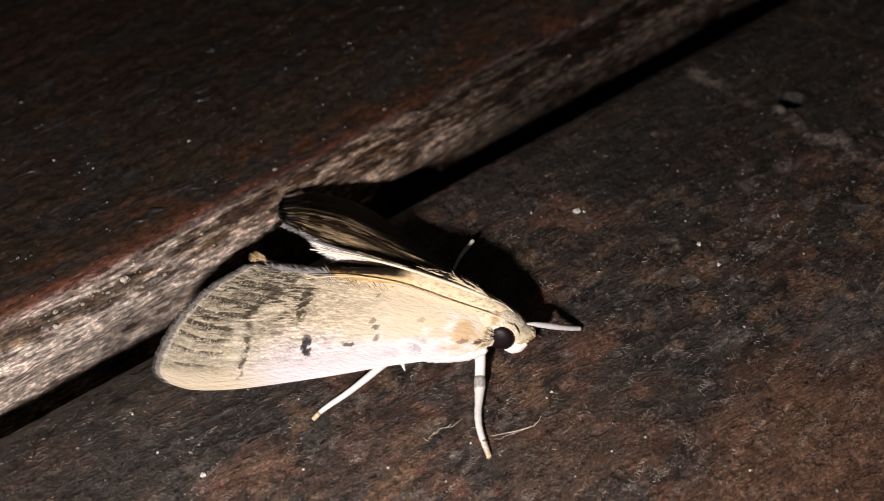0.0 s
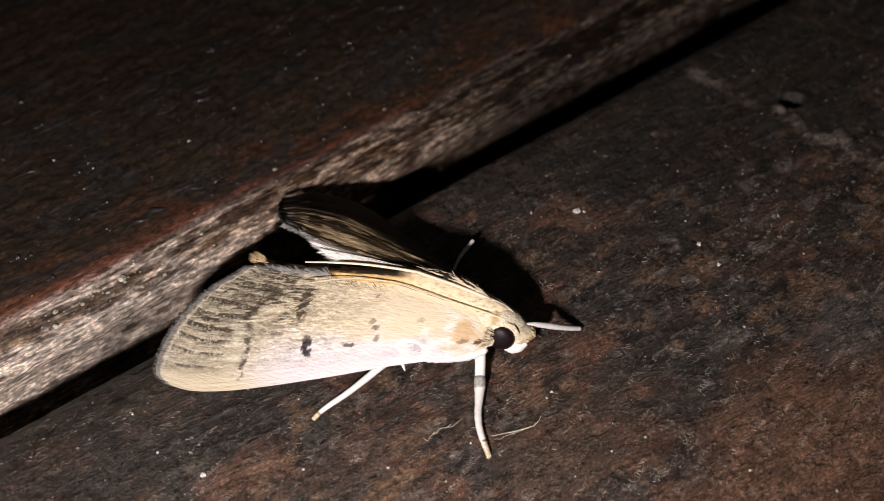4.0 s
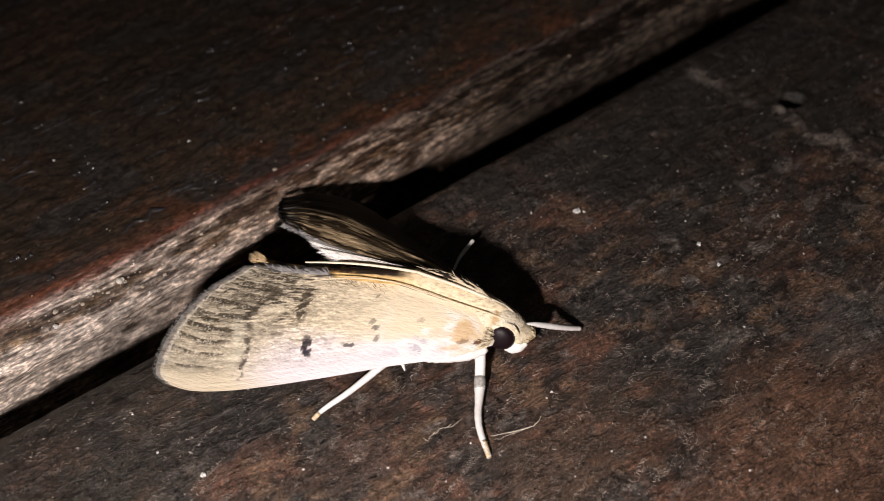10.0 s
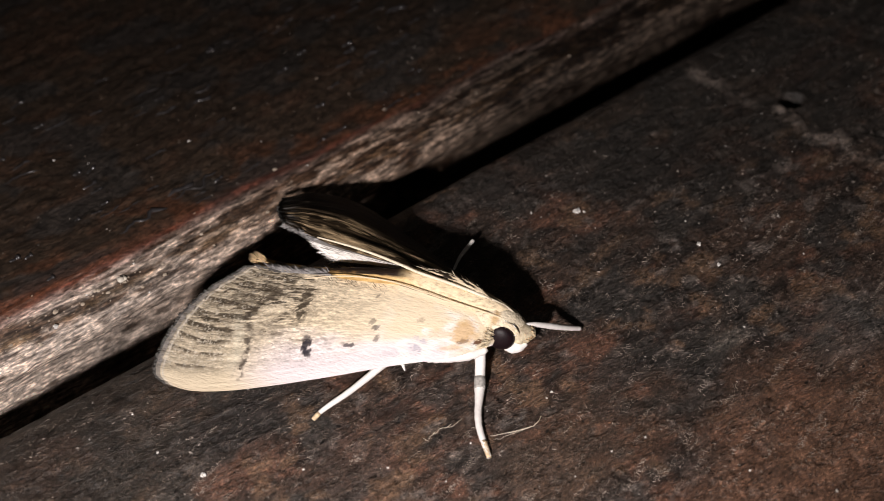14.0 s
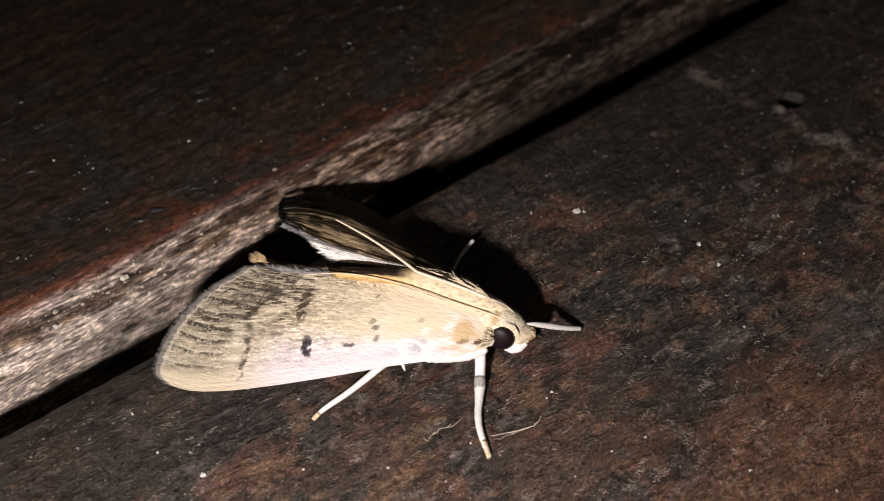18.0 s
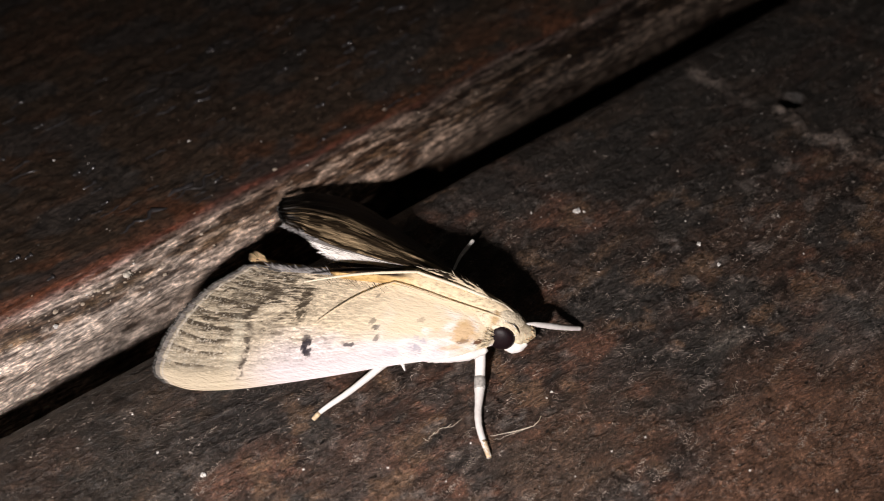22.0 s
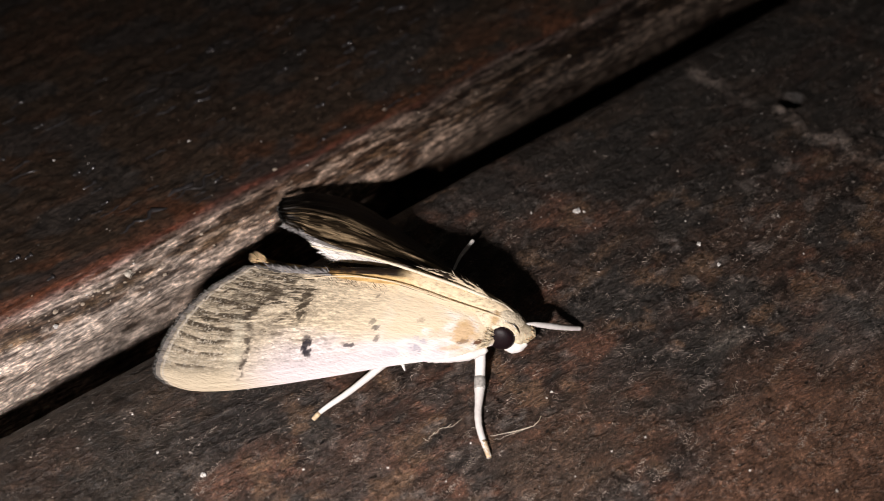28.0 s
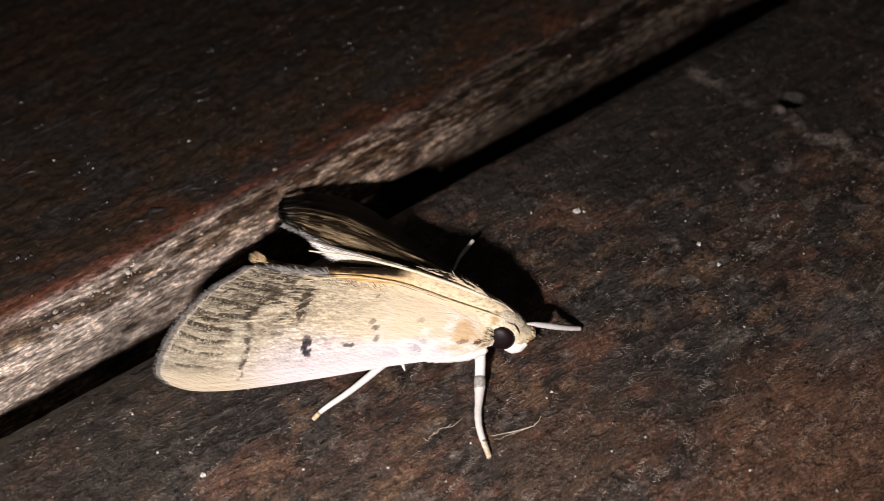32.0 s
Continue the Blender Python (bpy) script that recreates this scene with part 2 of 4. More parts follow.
def scar_shape(s, q):
    """A thin broken scratch from the joint past the worm hole to the board's far side."""
    out = np.zeros(np.broadcast(s, q).shape)
    for (ax, ay), (bx, by), wide, deep in SCAR:
        a, b = to_board(ax, ay), to_board(bx, by)
        dx, dy = b[0] - a[0], b[1] - a[1]
        ln = math.hypot(dx, dy)
        u = ((s - a[0]) * dx + (q - a[1]) * dy) / ln
        w = (-(s - a[0]) * dy + (q - a[1]) * dx) / ln + 0.7 * (fbm(s / 0.8, q / 0.8, 51, 3) - 0.5)
        on = smooth(-0.3, 0.3, u) * (1 - smooth(ln - 0.3, ln + 0.3, u)) * np.exp(-(w / wide) ** 2)
        out = np.maximum(out, deep * on)
    return out * smooth(0.28, 0.50, fbm(s / 0.7, q / 0.5, 53, 4))


def relief_far(s, q):
    z = 0.22 * (fbm(s / 11, q / 3.0, 61, 3) - 0.5) + 0.14 * (fbm(s / 2.4, q / 0.5, 71, 4) - 0.5) * (1 - 0.6 * smooth(GAP + 2, GAP + 3.5, q))
    z = z + 0.06 * (fbm(s / 0.4, q / 0.25, 81, 3) - 0.5)
    # lumps of old varnish, drawn out aslant
    z = z + 0.07 * smooth(0.54, 0.76, fbm((s + 0.5 * q) / 1.6, (q - 0.3 * s) / 0.6, 85, 2)) * smooth(GAP + 2.4, GAP + 4, q)
    return z


def steps(dense, fine, ends):
    """Positions: fine steps inside the dense span, growing ones out to the ends."""
    mid = list(np.arange(dense[0], dense[1] + fine / 2, fine))
    lo, hi, k = [], [], fine
    p = dense[0]
    while p > ends[0]:
        k *= 1.25
        p -= k
        lo.append(max(p, ends[0]))
    p, k = dense[1], fine
    while p < ends[1]:
        k *= 1.25
        p += k
        hi.append(min(p, ends[1]))
    return np.array(lo[::-1] + mid + hi)


# (-14.5, -7.6) darkens the board along the joint
# the wide dark patch at (12.4, 11.1) paints in lamp falloff
# worn brown at (13.1, -10.8) is also lightened where the lamp falls short
STAINS_AND_FALLOFF = [((-14.5, -7.6), 7, 2.6, (0.024, 0.019, 0.015), 0.7), ((13.1, -10.8), 8, 5, (0.205, 0.112, 0.072), 0.75), ((10.7, -4.7), 1.4, 0.6, (0.20, 0.18, 0.155), 0.45), ((4.7, -9.8), 4, 2.6, (0.14, 0.085, 0.055), 0.5), ((12.4, 11.1), 17, 8, (0.037, 0.033, 0.029), 0.88),
          ((15.6, -3.5), 3, 2, (0.16, 0.15, 0.14), 0.5), ((-12.6, -10.6), 9, 5.5, (0.044, 0.036, 0.029), 0.8), ((-7.2, -8.5), 3, 1.5, (0.03, 0.027, 0.026), 0.6), ((-2.9, -10.0), 2.5, 1.8, (0.12, 0.068, 0.048), 0.5)]


def near_tone(s, q):
    """Colour, and in the fourth value how far the face is crazed."""
    base = np.array([0.076, 0.051, 0.039])
    red = np.array([0.180, 0.092, 0.062])
    grey = np.array([0.047, 0.046, 0.043])
    black = np.array([0.026, 0.022, 0.020])
    t1 = 0.85 * smooth(0.47, 0.66, 0.65 * fbm(s / 2.6, q / 1.9, 101, 4) + 0.35 * fbm(s / 0.9, q / 0.5, 102, 3))[..., None]
    t2 = smooth(0.47, 0.60, fbm(s / 1.9, q / 1.5, 111, 4))[..., None]
    t3 = smooth(0.54, 0.70, fbm(s / 1.3, q / 0.7, 121, 4))[..., None]
    c = base * (1 - t1) + red * t1
    c = c * (1 - 0.8 * t2) + grey * 0.8 * t2
    c = c * (1 - 0.7 * t3) + black * 0.7 * t3
    ochre = smooth(0.60, 0.72, fbm(s / 1.2, q / 0.9, 127, 4))[..., None]
    c = c * (1 - 0.7 * ochre) + np.array([0.20, 0.125, 0.078]) * 0.7 * ochre
    pale = smooth(0.64, 0.76, fbm(s / 0.8, q / 0.5, 131, 4))[..., None]
    c = c * (1 - 0.7 * pale) + np.array([0.21, 0.18, 0.16]) * 0.7 * pale
    # larger patches: worn brown, grey bare and dark ones, with lamp falloff painted in
    for (px, py), along, wide, tint, deep in STAINS_AND_FALLOFF:
        ps, pq = to_board(px, py)
        dd = np.hypot((s - ps) / along, (q - pq) / wide) + 0.9 * (fbm(s / 2.2, q / 1.7, 137, 4) - 0.5)
        k = (deep * (1 - smooth(0.35, 1.15, dd)))[..., None]
        c = c * (1 - k) + np.array(tint) * (0.6 + 0.8 * fbm(s / 0.8, q / 0.6, 139, 3))[..., None] * k
    scar = np.clip(scar_shape(s, q), 0, 1)[..., None]
    c = c * (1 - scar) + np.array([0.30, 0.25, 0.215]) * scar
    return np.concatenate([c, crazed_share(s, q)[..., None]], axis=-1)


def crazed_share(s, q):
    """The face is smooth under old varnish towards two corners, and crazed elsewhere."""
    xs, xq = to_board(12.0, 9.0)
    share = 1 - 0.96 * (1 - smooth(0.3, 1.1, np.hypot((s - xs) / 17, (q - xq) / 9)))
    xs, xq = to_board(-13.5, -11.0)
    return share * (1 - 0.7 * (1 - smooth(0.3, 1.1, np.hypot((s - xs) / 8, (q - xq) / 5))))


def far_tone(s, q):
    """Dark stain on top; worn to bare grey wood along the edge, with a red line where the stain ends."""
    d = q - GAP
    line = 1.75 + 0.01 * s + 0.5 * (fbm(s / 5.0, s * 0 + 7, 141, 3) - 0.5)
    streak = fbm(s / 2.6, q / 0.30, 151, 4)
    worn = 1 - smooth(-0.28, 0.28, d - line + 0.9 * (streak - 0.5))
    bare = np.array([0.78, 0.665, 0.57])
    brown = np.array([0.135, 0.088, 0.060])
    # fibres: pale tufts of bare wood over weathered brown
    tuft = 0.5 * fbm(s / 2.2, q / 0.26, 161, 4) + 0.5 * fbm(s / 0.95, q / 0.13, 162, 3)
    lean = 0.5 * fbm(s / 3.2, q / 0.8, 163, 3)
    zone = d + 0.9 * (fbm(s / 3.6, q / 0.7, 164, 3) - 0.5)
    low = 1 - smooth(-0.1, 0.75, zone)
    far_end = 1 - smooth(-16.5, -9.5, s + 3 * (fbm(s / 3, q / 0.8, 169, 3) - 0.5))
    mid = np.exp(-((zone - 0.95) / 0.30) ** 2)
    k = smooth(0.41, 0.58, tuft + 0.5 * (lean - 0.25) + 0.09 * low + 0.12 * far_end * (1 - 0.6 * mid) - 0.10 * mid)[..., None]
    edge = brown * (1 - k) + bare * k
    edge = edge * (0.62 + 0.76 * fbm(s / 0.30, q / 0.11, 167, 3))[..., None]
    ochre = (np.exp(-((zone - 0.75) / 0.25) ** 2) * smooth(0.48, 0.62, fbm(s / 1.6, q / 0.5, 168, 3)))[..., None] * 0.6
    edge = edge * (1 - ochre) + np.array([0.36, 0.25, 0.15]) * ochre
    # worn edge browner along the board, with lamp falloff painted into it
    edge_dim = smooth(-18.5, -11.5, s + 5 * (fbm(s / 6.0, q / 1.0, 165, 3) - 0.5))[..., None]
    edge = edge * (1 - 0.48 * edge_dim) * (1 - 0.84 * smooth(-3, 10, s))[..., None] * (1 - smooth(-12, 0, s)[..., None] * np.array([-0.04, 0.08, 0.17]))
    # stain tones darken away from the lamp, its falloff put into the colour
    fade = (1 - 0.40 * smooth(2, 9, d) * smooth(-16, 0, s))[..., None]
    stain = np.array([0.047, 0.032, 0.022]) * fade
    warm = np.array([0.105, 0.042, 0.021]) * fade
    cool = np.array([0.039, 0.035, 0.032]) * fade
    t1 = (0.75 * smooth(0.47, 0.66, 0.6 * fbm(s / 2.6, q / 1.7, 171, 4) + 0.4 * fbm(s / 0.8, q / 0.45, 172, 3)) * (1 - 0.75 * smooth(1.8, 5.5, d)))[..., None]
    t2 = 0.8 * smooth(0.48, 0.62, fbm(s / 2.0, q / 1.3, 173, 4))[..., None]
    top = stain * (1 - t1) + warm * t1
    top = top * (1 - t2) + cool * t2
    bared = ((1 - smooth(0.1, 1.5, d - line)) * (1 - smooth(-15, -4, s)) * (0.30 + 0.70 * smooth(0.42, 0.60, fbm(s / 1.2, q / 0.22, 175, 4))))[..., None]
    top = top * (1 - bared) + np.array([0.20, 0.072, 0.036]) * bared
    rim = np.exp(-((d - line - 0.22) / 0.18) ** 2)[..., None] * ((0.25 + 0.75 * fbm(s / 0.9, q / 0.2, 181, 3)) * (1 - 0.7 * smooth(0, 9, s)))[..., None]
    top = top * (1 - rim) + np.array([0.165, 0.050, 0.031]) * rim
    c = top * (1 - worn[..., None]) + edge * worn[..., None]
    pink = (np.exp(-((d - line + 0.1) / 0.20) ** 2) * (1 - 0.8 * smooth(-13, -2, s)) * smooth(0.36, 0.54, fbm(s / 0.8, q / 0.14, 185, 3)))[..., None] * 0.8
    c = c * (1 - pink) + np.array([0.60, 0.45, 0.40]) * pink
    c = c * (0.78 + 0.9 * (fbm(s / 0.22, q / 0.16, 191, 3) - 0.24))[..., None]
    return np.concatenate([c, worn[..., None]], axis=-1)


def board(parent, label, profile, relief, tone, mat):
    """profile: rows of (across, height, weight of the relief), swept along the board."""
    s = steps((-26, 29), 0.09, (-170, 170))
    y, z, w = profile[:, 0], profile[:, 1], profile[:, 2]
    S, Y = np.meshgrid(s, y, indexing="ij")
    arc = np.concatenate([[0], np.cumsum(np.hypot(np.diff(y), np.diff(z)))])
    # across the face; under a nose the grain runs on by length
    across = y + z * (1 - w) * 0.5
    if y[0] > 0:
        nose = int(np.argmin(y))
        across[:nose] = y[nose] - (arc[nose] - arc[:nose])
    Q = np.broadcast_to(across[None, :], S.shape)
    h = relief(S, Q)
    # along the rounded edge the relief pushes outwards
    ny, nz = np.gradient(z), -np.gradient(y)
    ln = np.hypot(ny, nz)
    ny, nz = ny / ln, nz / ln
    if nz[np.argmax(w)] < 0:
        ny, nz = -ny, -nz
    V = np.stack([S, Y + h * ny[None, :], z[None, :] + h * nz[None, :]], axis=-1)
    col = tone(S, Q).reshape(-1, 4)
    n, m = len(s), len(y)
    idx = np.arange(n * m).reshape(n, m)
    quads = np.stack([idx[:-1, :-1], idx[1:, :-1], idx[1:, 1:], idx[:-1, 1:]], axis=-1).reshape(-1, 4)
    faces = quads.tolist()
    faces += [tuple(idx[0, :].tolist()), tuple(idx[-1, ::-1].tolist()), tuple(idx[:, 0].tolist())[::-1] + tuple(idx[:, -1].tolist())]
    return part("plank", V.reshape(-1, 3), faces, mat, parent, label, col)


floor = new("floor")
floor.matrix_world = pose(EDGE[0] * MM, EDGE[1] * MM, 0, 0, 0, TURN)
tagged(floor, "old dark-stained wooden floorboards with an open joint", "floorboards", kind="structure")


def near_profile():
    r, drop = EDGE_R, EDGE_DROP
    flat = steps((-24, -r), 0.09, (-95, -r))
    a = np.linspace(0, math.pi / 2, 30)[1:]
    rows = [(-95, -22, 0), (-95, -0.3, 0)] + [(q, 0, 1) for q in flat[1:]]
    rows += [(-r + r * math.sin(k), -drop + drop * math.cos(k), 1 - 0.6 * k / 1.6) for k in a]
    rows += [(0.0, zz, 0.4) for zz in np.linspace(-drop - 0.3, -6, 14)] + [(0, -22, 0)]
    return np.array(rows)


FAR_TOP = 0.0


def far_profile():
    rx, rz, back = 2.6, 1.25, 1.6
    a = np.linspace(math.pi / 2, 0, 44)[:-1]
    rows = [(GAP + back, -22, 0)] + [(GAP + back, zz, 0.2) for zz in np.linspace(-7, -rz - 1.3, 12)]
    rows += [(GAP + back * (1 - math.sin(k)), -rz - 1.2 * math.cos(k), 0.5) for k in np.linspace(0.05, math.pi / 2 - 0.05, 22)]
    rows += [(GAP + rx - rx * math.sin(k), FAR_TOP - rz + rz * math.cos(k), 0.7) for k in a]
    rows += [(q, FAR_TOP, 1) for q in steps((GAP + rx, 24), 0.09, (GAP + rx, 100))]
    rows += [(100, -22, 0)]
    return np.array(rows)


board(floor, "dark brown plank with cracked, stained face", near_profile(), relief_near, near_tone, WOOD_NEAR)
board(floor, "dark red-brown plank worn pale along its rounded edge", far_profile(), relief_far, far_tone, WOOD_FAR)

ground = mesh_object("ground", [(-600, -600, -22), (600, -600, -22), (600, 600, -22), (-600, 600, -22)], [(0, 1, 2, 3)], EARTH, soft=False)
tagged(ground, "dark earth under the boards", "ground", kind="structure")


def on_near(x, y):
    s, q = to_board(x, y)
    return float(near_height(np.array([s]), np.array([q]))[0])


# ---- the moth: x towards its head, y to its left, z up, in millimetres ----
MOTH_AT = (0.3, -5.0)
MOTH_TURN = -19
moth = new("moth")
moth.matrix_world = pose(MOTH_AT[0] * MM, MOTH_AT[1] * MM, 0, 0, 0, MOTH_TURN)
tagged(moth, "pale tan moth with roof-folded wings resting on the dark plank", "moth")


def coons(costa, dorsum, outer, nu, nv, bulge):
    """Wing surface between its front edge, inner edge and outer margin; u from root to margin, v from front to inner edge."""
    C, D = spline(costa, nu), spline(dorsum, nu)
    O = spline(outer, nv)
    O[0], O[-1] = C[-1], D[-1]
    R = np.linspace(C[0], D[0], nv)
    u = np.linspace(0, 1, nu)[:, None, None]
    v = np.linspace(0, 1, nv)[None, :, None]
    S = (1 - v) * C[:, None] + v * D[:, None] + (1 - u) * R[None] + u * O[None]
    S = S - ((1 - u) * (1 - v) * C[0] + u * (1 - v) * C[-1] + (1 - u) * v * D[0] + u * v * D[-1])
    S[..., 2] += bulge * (np.sin(math.pi * np.clip(v, 0, 1)) * np.sin(math.pi * np.clip(u * 0.9 + 0.05, 0, 1)))[..., 0]
    return S, u[..., 0], v[..., 0]


def spotted(c, u, v, places, tint, seed, ragged=1.0):
    """Clumps of dark scales: places of (u, v, half width, half height, depth), with ragged outlines."""
    rag = 1.1 * (fbm(u * 60, v * 30, seed, 3) - 0.5) + 1.3 * (fbm(u * 170, v * 60, seed + 3, 2) - 0.5)
    for pu, pv, wu, wv, deep in places:
        d = np.hypot((u - pu) / wu, (v - pv) / wv) + ragged * rag
        k = (deep * (1 - smooth(0.6, 1.35, d)))[..., None]
        c = c * (1 - k) + np.array(tint) * k
    return c


def wing_tone(S, u, v, seed):
    """The lit forewing; the fourth value is how coarse its scales look."""
    u, v = np.broadcast_to(u, S.shape[:2]), np.broadcast_to(v, S.shape[:2])
    cream = np.array([0.80, 0.68, 0.49])
    rose = np.array([0.85, 0.765, 0.78])
    olive = np.array([0.43, 0.375, 0.285])
    dark = np.array([0.052, 0.039, 0.025])
    soot = np.array([0.028, 0.023, 0.032])
    c = np.broadcast_to(cream, S.shape).copy()
    # uneven tone, and the root lifted to paint in its glare
    c *= (0.84 + 0.22 * fbm(u * 6, v * 5, seed + 41, 4) + 0.12 * (1 - smooth(0.25, 0.5, u)))[..., None]
    # rosy white along the front edge, cream again at its outer end
    k = ((1 - smooth(0.14, 0.42, v + 0.14 * (fbm(u * 14, v * 14, seed + 43, 3) - 0.5))) * (1 - smooth(0.60, 0.80, u)) * smooth(0.03, 0.16, u))[..., None]
    c = c * (1 - k) + rose * k
    # greyer towards the margin, above a pale front edge
    rim = smooth(0.10, 0.17, v)
    k = (smooth(0.40, 0.86, u + 0.16 * (fbm(u * 7, v * 6, seed, 3) - 0.5)) * (0.25 + 0.75 * rim) * 0.62)[..., None]
    c = c * (1 - k) + olive * k
    # streaks between the veins: sharp on their inner side, washed out on the other
    saw = np.mod(13.06 * v + 0.7 + 2.2 * (0.95 - u) + 0.40 * (fbm(u * 9, v * 7, seed + 5, 3) - 0.5), 1)
    edge = smooth(0.58, 0.86, saw) * (1 - smooth(0.87, 0.95, saw))
    wash = 0.62 * smooth(0.15, 0.84, saw) * (1 - smooth(0.87, 0.95, saw))
    inner = 0.79 + 0.05 * (fbm(v * 40, v * 3, seed + 6, 2) - 0.5) - 0.03 * smooth(0.3, 0.6, v)
    reach = smooth(inner - 0.02, inner + 0.05, u) * smooth(0.08, 0.15, v) * (0.75 + 0.25 * smooth(0.15, 0.4, v))
    salt = smooth(0.36, 0.60, fbm(u * 70, v * 70, seed + 4, 3))
    streak = (0.55 * edge * (0.5 + 0.5 * salt) + wash * (0.55 + 0.45 * salt)) * reach * (1 - 0.25 * smooth(0.5, 0.7, v))
    # brown hatching over the inner half, in clumps
    clump = smooth(0.42, 0.64, fbm(u * 11 + v * 2, v * 8, seed + 17, 4))
    lines = smooth(0.47, 0.60, fbm(u * 26 + v * 16, v * 85, seed + 19, 3))
    area = smooth(0.56, 0.70, u + 0.06 * (v - 0.5)) * smooth(0.26, 0.48, v) * (1 - 0.5 * smooth(0.93, 0.97, u))
    hatch = (0.30 + 0.70 * clump) * lines * area * 0.92
    fine = smooth(0.54, 0.66, fbm(u * 60, v * 60, seed + 23, 3)) * smooth(0.30, 0.62, u) * smooth(0.16, 0.34, v) * 0.30
    k = np.clip(streak * 0.98 + hatch + fine, 0, 0.95)[..., None]
    c = c * (1 - k) + dark * k
    # single pale scales that glint among the dark ones, and a fine grain over the outer half
    dust = (smooth(0.60, 0.70, fbm(u * 210, v * 120, seed + 29, 2)) * smooth(0.62, 0.80, u) * smooth(0.08, 0.2, v) * 0.38)[..., None]
    c = c * (1 - dust) + np.array([0.74, 0.69, 0.58]) * dust
    c *= (1 + 0.65 * (fbm(u * 190, v * 150, seed + 31, 2) - 0.5) * smooth(0.30, 0.62, u) * smooth(0.05, 0.2, v))[..., None]
    lying = fbm(u * 42 + v * 9, v * 120, seed + 37, 2)
    c *= (1 + 0.75 * (lying - 0.5) * smooth(0.22, 0.5, u) * smooth(0.04, 0.2, v))[..., None]
    # outer cross line: ragged clumps, with a pale strip outside of it
    at = np.interp(v.ravel(), [0.05, 0.095, 0.196, 0.27, 0.344, 0.476, 0.62, 0.8], [0.75, 0.742, 0.732, 0.742, 0.758, 0.796, 0.77, 0.75]).reshape(v.shape)
    off = u - at + 0.016 * (fbm(v * 30, u * 30, seed + 27, 3) - 0.5)
    k = (np.exp(-((off - 0.030) / 0.016) ** 2) * (1 - smooth(0.36, 0.5, v)) * smooth(0.1, 0.2, v) * 0.45)[..., None]
    c = c * (1 - k) + np.array([0.66, 0.62, 0.49]) * k
    k = (np.exp(-(off / 0.012) ** 2) * smooth(0.49, 0.60, fbm(u * 60, v * 30, seed + 7, 4)) * smooth(0.05, 0.09, v) * (1 - smooth(0.64, 0.78, v)) * (0.88 - 0.25 * smooth(0.3, 0.45, v)))[..., None]
    c = c * (1 - k) + np.array([0.055, 0.042, 0.035]) * k
    c = spotted(c, u, v, WING_SPOTS, soot, seed + 51)
    c = spotted(c, u, v, BROWN_SPOTS, dark, seed + 57)
    c = spotted(c, u, v, BLUE_SMEARS, (0.48, 0.46, 0.52), seed + 61)
    # white scale ridges round the tan patch at the root, widened to paint its gleam
    ridge = np.abs(fbm(S[..., 0] * 1.2, S[..., 1] * 1.6, seed + 47, 2) - 0.5)
    k = ((1 - smooth(0.03, 0.14, ridge)) * (1 - smooth(0.22, 0.40, u)) * (1 - smooth(0.62, 0.85, v)) * 0.85)[..., None]
    c = c * (1 - k) + np.array([0.93, 0.89, 0.84]) * k
    c = spotted(c, u, v, TAN_PATCHES, (0.70, 0.47, 0.23), seed + 67, 0.35)
    c = spotted(c, u, v, RUST_SPOTS, (0.13, 0.055, 0.025), seed + 71)
    # gold by the inner edge, and the furrow's shade painted dark brown where it meets the back
    k = (smooth(0.82, 0.90, v + 0.05 * (fbm(u * 30, v * 9, seed + 73, 3) - 0.5)) * smooth(0.40, 0.50, u) * (1 - smooth(0.70, 0.76, u)) * 0.8)[..., None]
    c = c * (1 - k) + np.array([0.72, 0.52, 0.25]) * k
    k = (smooth(0.945, 0.965, v + 0.03 * (fbm(u * 26, v * 6, seed + 75, 3) - 0.5)) * smooth(0.14, 0.30, u) * (1 - smooth(0.72, 0.78, u)) * 0.9)[..., None]
    c = c * (1 - k) + np.array([0.030, 0.014, 0.006]) * k
    # dark grey margin with a fine pale line on its inner side
    k = (smooth(0.982, 0.987, u) * (0.65 + 0.3 * fbm(u * 60, v * 120, seed + 45, 2)))[..., None]
    c = c * (1 - k) + np.array([0.20, 0.19, 0.185]) * k
    k = (np.exp(-((u - 0.976) / 0.0035) ** 2) * 0.7)[..., None]
    c = c * (1 - k) + np.array([0.66, 0.61, 0.53]) * k
    coarse = 0.15 + 0.85 * smooth(0.28, 0.66, u) * smooth(0.08, 0.30, v)
    return np.concatenate([c, coarse[..., None]], axis=-1)


